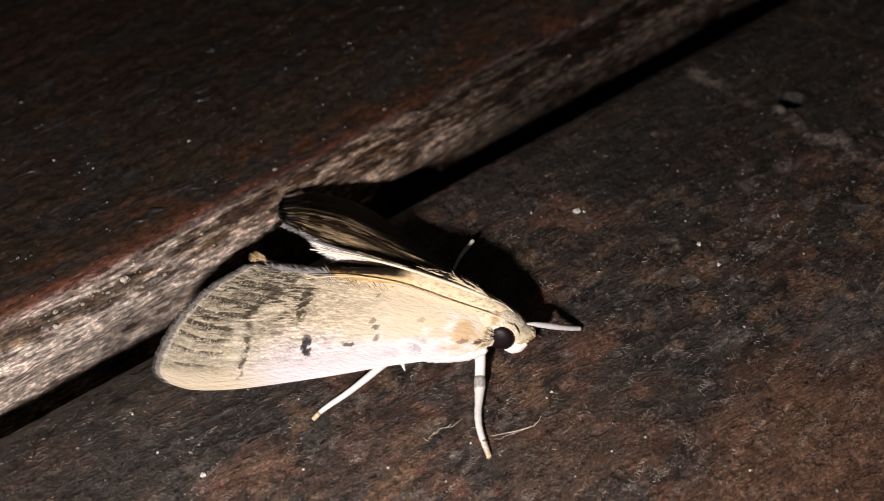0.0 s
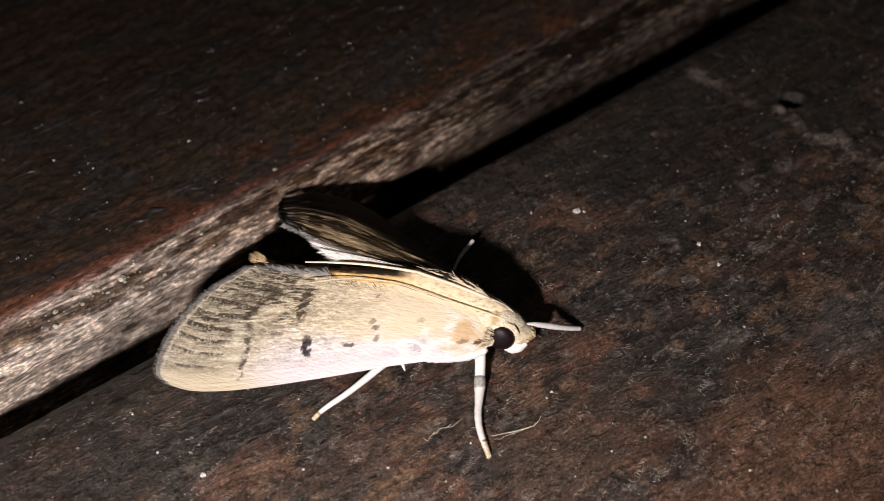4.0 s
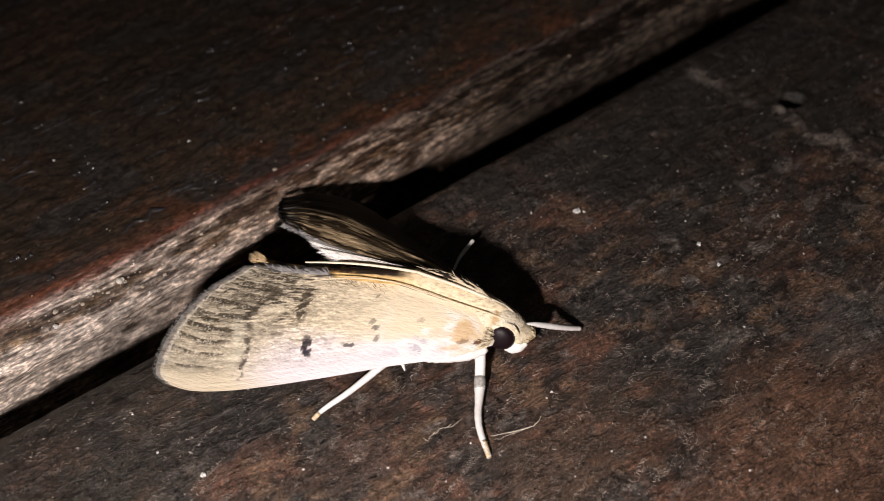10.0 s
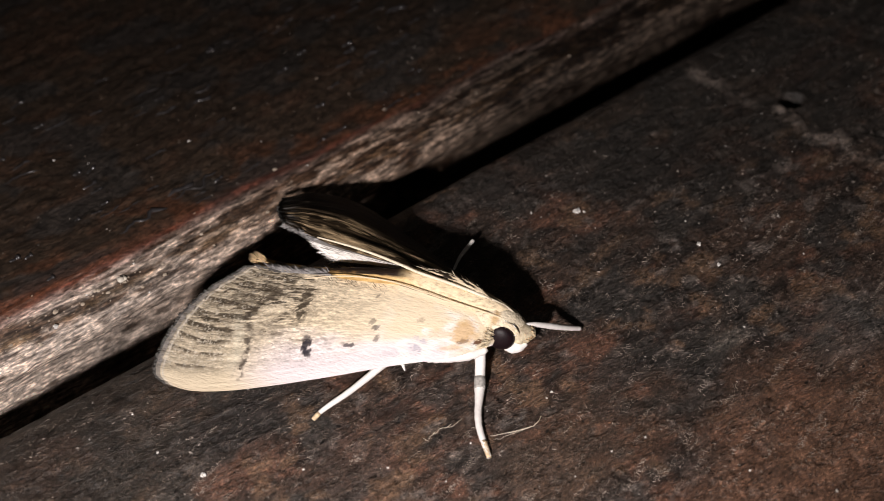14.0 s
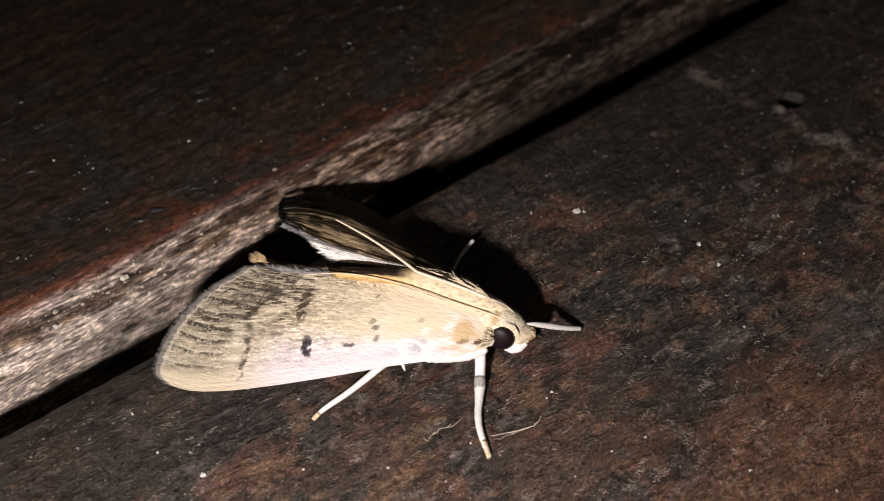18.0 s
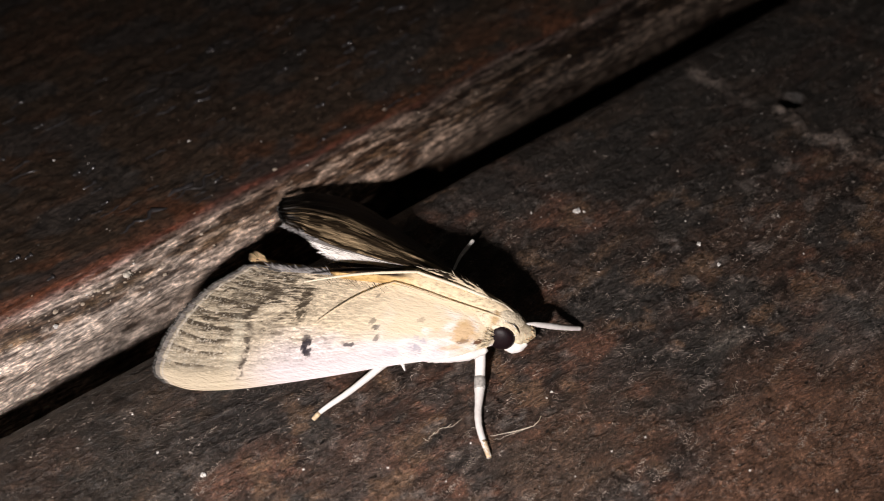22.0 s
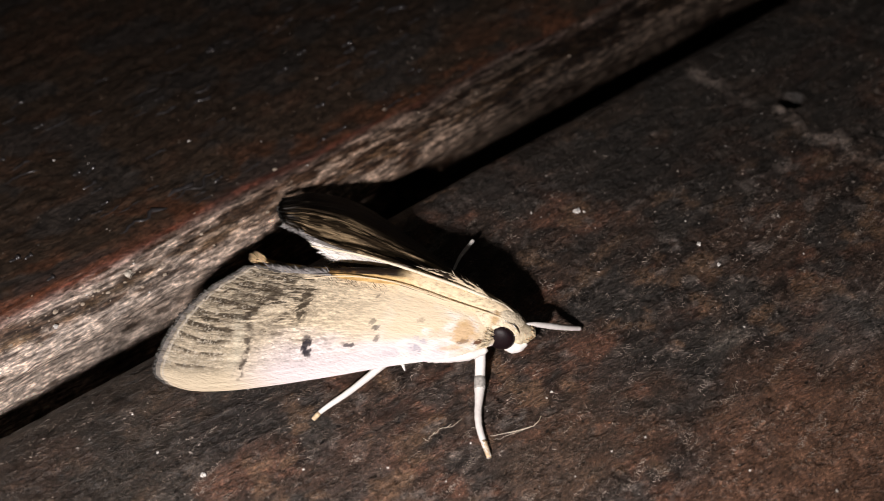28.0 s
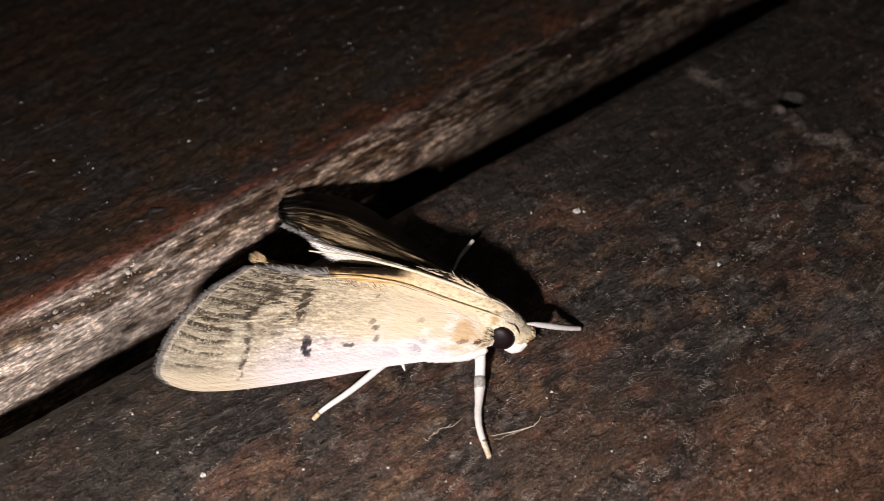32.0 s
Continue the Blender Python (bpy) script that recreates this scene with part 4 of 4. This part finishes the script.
leg("white middle leg with a grey band", [(1.4, -0.85, 1.3), (1.46, -0.87, 0.95), (1.76, -1.81, 0.3), (2.22, -3.34, 0.16), (3.04, -4.63, 0.06)],
    [0.20, 0.20, 0.20, 0.145, 0.13, 0.12, 0.085], (0.26, 0.36), 0.86)
v, f = tube(spline([(-0.83, -2.02, 1.15), (-0.2, -1.85, 1.2), (0.75, -1.48, 1.25), (1.47, -1.04, 1.25), (1.66, -0.84, 1.3)], 30), [0.08, 0.19, 0.23, 0.24, 0.14], 14, 1.0, 0.08)
part("thigh", v, f, LEG, moth, "white thigh along the lower edge of the body")
leg("white hind leg stretched sideways", [(-1.2, -1.6, 1.1), (-1.61, -2.17, 0.9), (-2.5, -3.6, 0.5), (-3.23, -4.56, 0.2), (-3.48, -5.04, 0.05)],
    [0.17, 0.155, 0.13, 0.115, 0.10, 0.075], None, 0.93)
leg("white foreleg reaching forwards", [(2.5, 0.25, 1.6), (2.97, 0.63, 1.55), (3.93, 1.67, 0.63), (4.40, 2.30, 0.1)], [0.05, 0.10, 0.12, 0.10, 0.09])
leg("pale far leg with its tip in the light", [(-1.07, 2.26, 0.5), (-0.98, 3.18, 0.5), (-0.95, 4.01, 0.55), (-0.70, 4.88, 0.72)], [0.07, 0.06, 0.05, 0.06, 0.085, 0.08])
v, f = tube(spline([(-1.27, -2.03, 1), (-1.06, -2.23, 0.95), (-0.89, -2.47, 0.9)], 10), [0.07, 0.09, 0.02], 8, 1.0, 0.1)
part("spur", v, f, LEG, moth, "short white leg spur")


# ---- antennae: a still base along the back and a swinging outer length ----
def antenna(label, base, pivot, length, curl, thick, mat):
    v, f = tube(spline(base, 40), [0.07 * thick, 0.062 * thick, 0.055 * thick], 10, 1.0, 0.06)
    ob = part("antenna", v, f, mat, moth, label)
    n = 60
    x = -np.linspace(0, 1, n) * length
    t = np.linspace(0, 1, n)
    path = np.stack([x, curl[0] * np.sin(math.pi * t), curl[1] * np.sin(math.pi * t)], axis=1)
    v, f = tube(path, [0.055 * thick, 0.052 * thick, 0.045 * thick, 0.028 * thick], 10, 1.0, 0.08)
    whip = part("flagellum", v, f, mat, ob, "pale thread-like outer antenna")
    whip.location = Vector(pivot) * MM
    return ob, whip


FAR_PIVOT, NEAR_PIVOT = (-1.44, 0.47, 2.98), (-2.15, -0.01, 2.68)
_, far_whip = antenna("pale antenna laid back over the body", [(2.44, 0.44, 1.95), (1.82, 0.48, 2.35), (0.32, 0.41, 2.8), FAR_PIVOT], FAR_PIVOT, 4.15, (0.05, 0.10), 1.0, ANTENNA)
_, near_whip = antenna("pale antenna laid along the lit wing", [(2.27, 0.09, 1.95), (1.78, -0.07, 2.3), (-0.15, -0.1, 2.55), NEAR_PIVOT], NEAR_PIVOT, 3.3, (0.12, 0.10), 0.55, TAN_ANTENNA)

# ---- loose things on the boards ----
rng = np.random.default_rng(7)


def chip(x, y, r, label, z=None, squash=0.6):
    z = on_near(x, y) if z is None else z
    n = 10
    v, f = ball((0, 0, 0), r, (1.0, 0.8, squash), 8, n)
    v *= 0.85 * (1 + 0.95 * (rng.random((len(v), 1)) - 0.5))
    v[:, 2] += r * squash * 0.6
    ob = mesh_object("chip", v, f, BRISTLE, soft=False)
    ob.matrix_world = pose(x * MM, y * MM, z * MM, 0, 0, float(rng.uniform(0, 360)))
    return tagged(ob, label, "speck", "pale specks on the boards")


for x, y, r in ((5.46, 2.2, 0.17), (5.75, 2.2, 0.06), (-8.33, -11.08, 0.11), (10.21, 0.32, 0.11), (10.87, -0.75, 0.10), (4.0, -7.3, 0.06)):
    chip(x, y, r, "tiny white speck lying on dark wood")
for x, y, r in ((1.02, -9.67, 0.06), (3.81, -7.58, 0.06), (4.63, -11.13, 0.045), (-1.89, -10.77, 0.07), (-5.2, -7.66, 0.05), (13.59, 1.99, 0.05), (6.69, 7.93, 0.07), (9.07, 6.12, 0.045), (14.28, -0.17, 0.06), (-11.15, -8.35, 0.06), (-10.02, -10.1, 0.07), (-4.85, -10.82, 0.07), (7.24, -9.38, 0.07), (5.99, -10.02, 0.06), (9.81, 1.64, 0.06), (11.44, -4.07, 0.06), (10.75, -10.89, 0.07)):
    chip(x, y, 0.75 * r, "tiny pale crumb lying on dark wood")
for x, y, r, z in ((-13.81, 13.96, 0.06, -0.07), (-9.5, 11.44, 0.06, 0.05), (-16.27, 5.35, 0.09, -0.03), (-14.79, 5.18, 0.06, -0.04), (-7.68, 6.61, 0.06, -0.05), (-10.73, 6.54, 0.09, 0.02), (-5.64, 5.14, 0.06, -0.1), (-11.5, -1.51, 0.07, -0.81), (-12.16, -0.54, 0.06, -0.18), (-13.79, -2.17, 0.07, -0.27)):
    chip(x, y, 0.75 * r, "tiny pale crumb on the red-brown plank", z - 0.02)
chip(-14.74, -3.72, 0.12, "tiny white speck stuck on the worn plank edge", -0.42)


def scatter(name, label, n, size, boards, seed, mat):
    """Uncounted crumbs on both boards, one mesh."""
    r = np.random.default_rng(seed)
    verts, faces = [], []
    for _ in range(n):
        if r.random() < boards:
            sx, qx = r.uniform(-24, 28), r.uniform(-22, -1.2)
            z = float(near_height(np.array([sx]), np.array([qx]))[0])
        else:
            sx, qx = r.uniform(-24, 28), GAP + 2.4 + abs(r.normal(0, 5))
            z = float(relief_far(np.array([sx]), np.array([qx]))[0])
        ll = size * r.lognormal(0, 0.45)
        a = r.uniform(0, math.pi)
        d = np.array([math.cos(a), math.sin(a), 0])
        e = np.array([-d[1], d[0], 0]) * r.uniform(0.4, 0.9)
        c = np.array([sx, qx, z])
        up = np.array([0, 0, ll * r.uniform(0.3, 0.9)])
        k = len(verts)
        verts += [c - d * ll, c - e * ll, c + d * ll, c + e * ll, c + up + d * ll * 0.3, c + up - d * ll * 0.3]
        faces += [(k, k + 1, k + 5), (k + 1, k + 2, k + 4), (k + 1, k + 4, k + 5), (k + 2, k + 3, k + 4), (k + 3, k, k + 5), (k + 3, k + 5, k + 4)]
    ob = mesh_object(name, verts, faces, mat, soft=False)
    ob.matrix_world = floor.matrix_world
    return tagged(ob, label, "dust", kind="stuff")


def crack_net(name, label, seed, mat, least, wide):
    """Lifted lips of fine cracks: the sides of small uneven cells, kept in chains that lean a little across the grain."""
    r = np.random.default_rng(seed)
    h, v = 0.075, 0.120
    ni, nj = int(46 / h), int(19.4 / v)
    i, j = np.meshgrid(np.arange(ni), np.arange(nj), indexing="ij")
    P = np.stack([-21 + i * h, -20 + j * v + np.where((i + j) % 2, 1, -1) * v / 6], axis=-1)
    P = P + r.uniform(-0.5, 0.5, P.shape) * np.array([h, v])
    P[..., 0] += 0.35 * (fbm(P[..., 0] / 0.7, P[..., 1] / 0.7, seed + 1, 2) - 0.5)
    P[..., 1] += 0.35 * (fbm(P[..., 0] / 0.7, P[..., 1] / 0.7, seed + 2, 2) - 0.5)
    up = ((i + j) % 2 == 1)[:, :-1]
    A = np.concatenate([P[:-1].reshape(-1, 2), P[:, :-1][up]])
    B = np.concatenate([P[1:].reshape(-1, 2), P[:, 1:][up]])
    M = (A + B) / 2
    a = 0.26
    along, across = M[:, 0] * math.cos(a) + M[:, 1] * math.sin(a), -M[:, 0] * math.sin(a) + M[:, 1] * math.cos(a)
    chain = fbm(along / 1.1, across / 0.17, seed + 3, 2) + 0.16 * (fbm(M[:, 0] / 2.8, M[:, 1] / 2.0, 733, 3) - 0.5)
    keep = (chain + 0.03 * r.random(len(M)) > least) & (r.random(len(M)) < 0.86) & (r.random(len(M)) < crazed_share(M[:, 0], M[:, 1])) & (np.maximum(A[:, 1], B[:, 1]) < -0.7)
    A, B = A[keep], B[keep]
    n = len(A)
    side = np.stack([A[:, 1] - B[:, 1], B[:, 0] - A[:, 0]], axis=1)
    side /= np.linalg.norm(side, axis=1)[:, None]
    V = np.zeros((n, 6, 3))
    for k, p in ((0, A), (3, B)):
        w = wide * r.uniform(0.45, 1.25, n)[:, None]
        V[:, k, :2], V[:, k + 1, :2], V[:, k + 2, :2] = p - side * w, p + side * w, p + side * w * r.uniform(-0.4, 0.4, (n, 1))
        V[:, k, 2] = V[:, k + 1, 2] = -0.01
        V[:, k + 2, 2] = (w * r.uniform(0.9, 2.0, (n, 1)))[:, 0]
    V[..., 2] += near_height(V[..., 0], V[..., 1])
    faces = []
    for k in range(0, 6 * n, 6):
        faces += [(k, k + 2, k + 5, k + 3), (k + 2, k + 1, k + 4, k + 5), (k, k + 1, k + 2), (k + 3, k + 5, k + 4)]
    ob = mesh_object(name, V.reshape(-1, 3), faces, mat, soft=False)
    ob.matrix_world = floor.matrix_world
    return tagged(ob, label, "cracks", kind="stuff")


scatter("dust", "pale grey dust crumbs scattered on the boards", 1500, 0.026, 0.92, 31, DUST)
scatter("grey_grit", "dull grey grit stuck on the stained plank", 220, 0.030, 0.0, 39, DULL_FIBRE)
scatter("pale_dust", "bright white dust grains scattered on the boards", 220, 0.022, 1.0, 37, BRISTLE)
crack_net("crack_lips", "fine pale lifted lips of cracks in the dark wood", 33, FIBRE, 0.745, 0.0088)
crack_net("faint_cracks", "dull brown lifted lips of cracks in the dark wood", 34, DULL_FIBRE, 0.71, 0.0075)


def edge_crumbs(n, seed):
    """Pale mineral crumbs caught in the worn edge of the far board."""
    r = np.random.default_rng(seed)
    verts, faces = [], []
    for _ in range(n):
        d = min(2.4, abs(r.normal(0.9, 0.5)) + 0.15)
        sx = -18 + abs(r.normal(0, 11))
        z = FAR_TOP - 1.25 + 1.25 * math.sqrt(max(0, 1 - ((2.6 - d) / 2.6) ** 2)) - 0.02
        v, f = ball((0, 0, 0), 0.045 * r.lognormal(0, 0.45), (1.0, 0.7, 0.6), 5, 7)
        v = v * (1 + 0.5 * (r.random((len(v), 1)) - 0.5)) + np.array([sx, GAP + d, z + 0.7 * float(relief_far(np.array([sx]), np.array([GAP + d]))[0])])
        k = len(verts)
        verts += list(v)
        faces += [tuple(i + k for i in face) for face in f]
    ob = mesh_object("edge_crumbs", verts, faces, CRUMB, soft=False)
    ob.matrix_world = floor.matrix_world
    return tagged(ob, "pale crumbs caught in the worn plank edge", "crumbs", kind="stuff")


def varnish_ridges(n, seed):
    """Glossy runs of old varnish on the far board: low crooked ridges along the grain, with a swollen end."""
    r = np.random.default_rng(seed)
    verts, faces = [], []
    for _ in range(n):
        sx, qx = r.uniform(-17, 9), GAP + 2.4 + 10.5 * r.random() ** 1.3
        long, wide = 0.75 * r.lognormal(0, 0.5), 0.078 * r.lognormal(0, 0.3)
        x = np.linspace(-0.5, 0.5, 14) * long
        y = 0.16 * long * (fbm(x / 0.35 + sx, x * 0 + qx, 711, 2) - 0.5) * 2 + 0.05 * x
        path = np.stack([sx + x, qx + y, 0 * x], axis=1)
        path[:, 2] = FAR_TOP + relief_far(path[:, 0], path[:, 1]) - wide * 0.25
        body_r = wide * np.array([0.25, 0.7, r.uniform(0.5, 0.9), r.uniform(0.4, 0.8), r.uniform(0.8, 1.5), 0.4])
        v, f = tube(path, body_r, 9, 0.9, 0.12, int(r.integers(1, 999)))
        k = len(verts)
        verts += list(v)
        faces += [tuple(i + k for i in face) for face in f]
    ob = mesh_object("varnish_runs", verts, faces, VARNISH)
    ob.matrix_world = floor.matrix_world
    return tagged(ob, "small glossy dark runs of varnish on the plank", "varnish", kind="stuff")


edge_crumbs(150, 41)
varnish_ridges(85, 43)


def hair(label, points, radius, kink=0.0):
    p = spline(points, 40)
    p[:, :2] += kink * np.stack([fbm(p[:, 0] * 5, p[:, 1] * 5, 721, 2) - 0.5, fbm(p[:, 0] * 5, p[:, 1] * 5, 723, 2) - 0.5], axis=1)
    p[:, 2] += np.array([on_near(x, y) for x, y in p[:, :2]])
    c = p.mean(axis=0)
    c[2] = 0
    v, f = tube(p - c, [radius * 0.5, radius, radius * 0.6], 6)
    ob = mesh_object("fibre", v, f, THREAD)
    ob.location = Vector(c) * MM
    return tagged(ob, label, "fibre", "loose fibres on the board")


hair("pale curled plant fibre lying on the plank", [(1.72, -9.35, 0.04), (2.6, -9.2, 0.1), (3.15, -9.02, 0.12), (3.45, -8.75, 0.1), (3.56, -8.45, 0.05)], 0.022)
hair("thin pale fibre lying on the plank", [(1.85, -9.5, 0.03), (2.4, -9.32, 0.06), (2.9, -9.12, 0.05)], 0.012)
hair("crooked pale fibre lying on the plank", [(-0.75, -9.5, 0.03), (-0.3, -9.2, 0.05), (0.2, -9.0, 0.04), (0.62, -8.75, 0.05), (0.75, -8.55, 0.02)], 0.013, 0.5)

# ---- a tiny mite on the worn edge of the far board ----
mite = new("mite")
tagged(mite, "tiny pale mite crawling on the worn plank edge", "mite")
v, f = ball((0, 0, 0.05), 0.13, (1.15, 0.95, 0.7), 14, 20)
part("abdomen", v, f, MITE, mite)
v, f = ball((0.18, 0, 0.05), 0.085, (1.0, 0.9, 0.8), 12, 16)
part("head", v, f, MITE, mite)
for side in (-1, 1):
    for k in range(4):
        x0 = 0.16 - 0.07 * k
        w = 0.10 - 0.06 * k
        v, f = tube(spline([(x0, side * 0.07, 0.05), (x0 + w * 0.5, side * 0.13, 0.07), (x0 + w, side * 0.18, -0.02)], 8), [0.012, 0.009, 0.005], 6)
        part("leg", v, f, MITE, mite)
MITE_PATH = [(0, -12.46, -1.45, -0.20, 60), (3, -12.53, -1.45, -0.19, 80), (6, -12.52, -1.43, -0.19, 95), (8, -12.59, -1.43, -0.17, 110), (10, -12.60, -1.53, -0.20, 60),
             (12, -12.58, -1.48, -0.19, 40), (14, -12.55, -1.46, -0.19, 40), (17, -12.49, -1.40, -0.18, 50), (19, -12.46, -1.36, -0.18, 55), (21, -12.43, -1.30, -0.17, 60),
             (23, -12.32, -1.20, -0.17, 70), (25, -12.30, -1.21, -0.17, 60), (28, -12.32, -1.18, -0.17, 75), (30, -12.29, -1.20, -0.17, 80), (32, -12.31, -1.10, -0.15, 95)]

# ---- what moves ----
FAR_SWING = [(0, 2.9, 0.3), (0.1, 9.8, 0.3), (0.3, 9.7, 0.3), (0.5, 2, 0.3), (0.6, 18.9, 0.3), (0.7, 14, 0.3), (0.9, 2.8, 0.3), (1, 7, 0.3), (1.2, 4, 0.3), (1.5, 2.2, 0.3), (1.9, 4.8, 0.3), (2, 18.9, 0.3), (2.1, 2.9, 0.3), (2.3, 13.2, 0.3), (2.5, 7.8, 0.3), (2.7, 8, 0.3), (3, 13.7, 0.3), (3.3, 15.5, 0.3), (4.2, 10.7, 0.3), (5.5, 4.1, 0.3), (5.7, 7.5, 0.3), (6, 5.6, 0.3), (6.6, 5.6, 0.3), (7, 4.2, 0.3), (7.4, 4.6, 0.3), (7.5, 17.4, 0.3), (7.6, 21.1, 0.3), (7.8, 6.4, 0.3), (8, 2, 0.3), (8.3, 4.2, 0.3), (8.6, 14, 0.3), (9, 7.2, 0.3), (9.3, 10.1, 0.3), (9.6, 4.4, 0.3), (10, 12.4, 0.3), (10.3, 11.2, 0.3), (10.6, 7.8, 0.3), (11, 3.7, 0.3), (11.3, 7.8, 0.3), (11.6, 3.7, 0.3), (12, 2, 0.3), (13, 2.5, 0.3), (13.3, 5.3, 0.3), (14, -6.5, 0.3), (14.3, 8.4, 0.3), (14.5, 9.7, 0.3), (15.5, -3, 0.3), (16.5, -19.8, 0.3), (17, -20, 0.3), (17.5, -18.9, 0.3), (18, -22.5, 0.3), (18.5, -17, 0.3), (19, -15.1, 0.3), (19.5, -16.7, 0.4), (20, -17.7, 0.3), (20.3, -19.7, 0.3), (20.6, -10.6, 0.3), (21, -16.4, 0.3), (21.3, -19.6, 0.3), (21.6, 1, 0.3), (21.9, 6.4, 0.3), (22, 26.4, 0.3), (22.1, 6.4, 0.3), (22.2, -4.8, 0.3), (22.5, 6.4, 0.3), (22.8, 0.2, 0.3), (23, -4.4, 0.3), (23.5, 2, 0.3), (24, 2.5, 0.3), (24.5, 8.1, 0.3), (25, 2.5, 0.3), (26.5, 3.9, 0.3), (27.5, 2.2, 0.3), (27.8, -5.8, 0.3), (28, 0.5, 0.3), (28.2, -16.2, 0.3), (28.5, 6, 0.3), (29, 2, 0.3), (29.5, 7.1, 0.3), (30, 2.2, 0.3), (30.5, 3.6, 0.3), (31, 5.6, 0.3), (31.5, 2.7, 0.3), (32, 4.1, 0.3)]
NEAR_SWING = [(0, 15.1, -1), (0.5, 18.1, -1), (0.7, 22.7, -0.9), (1, 15.2, -1), (2, 18.1, -1), (2.6, 16.1, -1), (3, 21.9, -1), (3.3, 21.9, -1), (4.5, 18.1, -1), (6, 18.2, -1), (6.5, 20.5, -1), (7, 15.2, -1), (7.5, 26.5, -1), (7.6, 30.2, -1), (7.8, 20.4, -1), (8.5, 15.2, -1), (9, 16.2, -1), (10, 18.2, -1), (11, 15.2, -1), (12, 20, -1), (13, 15.7, -1), (14, 15.1, -1), (14.5, 20.9, -1), (15.5, 16.2, -1), (17, 11.9, -1.1), (18, 11.4, -1.1), (19, 14.1, -1), (20, 16.3, -1), (20.6, 20.9, -1), (21.3, 21.3, -1), (21.8, 18.1, -1), (22, 46.3, -11), (22.2, 15.2, -1), (22.5, 22.7, -1), (23, 15.2, -1), (24, 16.3, -1), (25, 20.9, -1), (26.5, 17.2, -1), (28, 15.2, -1), (29, 15.1, -1), (30, 14.6, -1), (31, 15.2, -1), (32, 17.2, -1)]


# the lit wing lifts a hair's breadth now and then, about its root
ROOT = (1.8, -0.5, 1.9)
WING_LIFT = [(0, 0.35), (0.5, 0.75), (1, 0.35), (1.5, 0), (8.8, 0), (9.4, 0.3), (9.9, 0), (21.7, 0), (22, 0.28), (22.3, 0), (29.6, 0), (30, 0.35), (30.4, 0), (32, 0)]


def twitch(root, lift):
    m = Matrix.Translation(Vector(root) * MM)
    return m @ pose(0, 0, 0, 0, lift, 0) @ m.inverted()


def motions():
    walk(mite, [(t, pose(x * MM, y * MM, z * MM, 18, 12, turn)) for t, x, y, z, turn in MITE_PATH])
    walk(far_whip, [(t, pose(FAR_PIVOT[0] * MM, FAR_PIVOT[1] * MM, FAR_PIVOT[2] * MM, 0, lift, turn)) for t, turn, lift in FAR_SWING])
    walk(near_wing, [(t, twitch(ROOT, lift)) for t, lift in WING_LIFT])
    walk(near_whip, [(t, pose(NEAR_PIVOT[0] * MM, NEAR_PIVOT[1] * MM, NEAR_PIVOT[2] * MM, 0, lift, turn)) for t, turn, lift in NEAR_SWING])


motions()
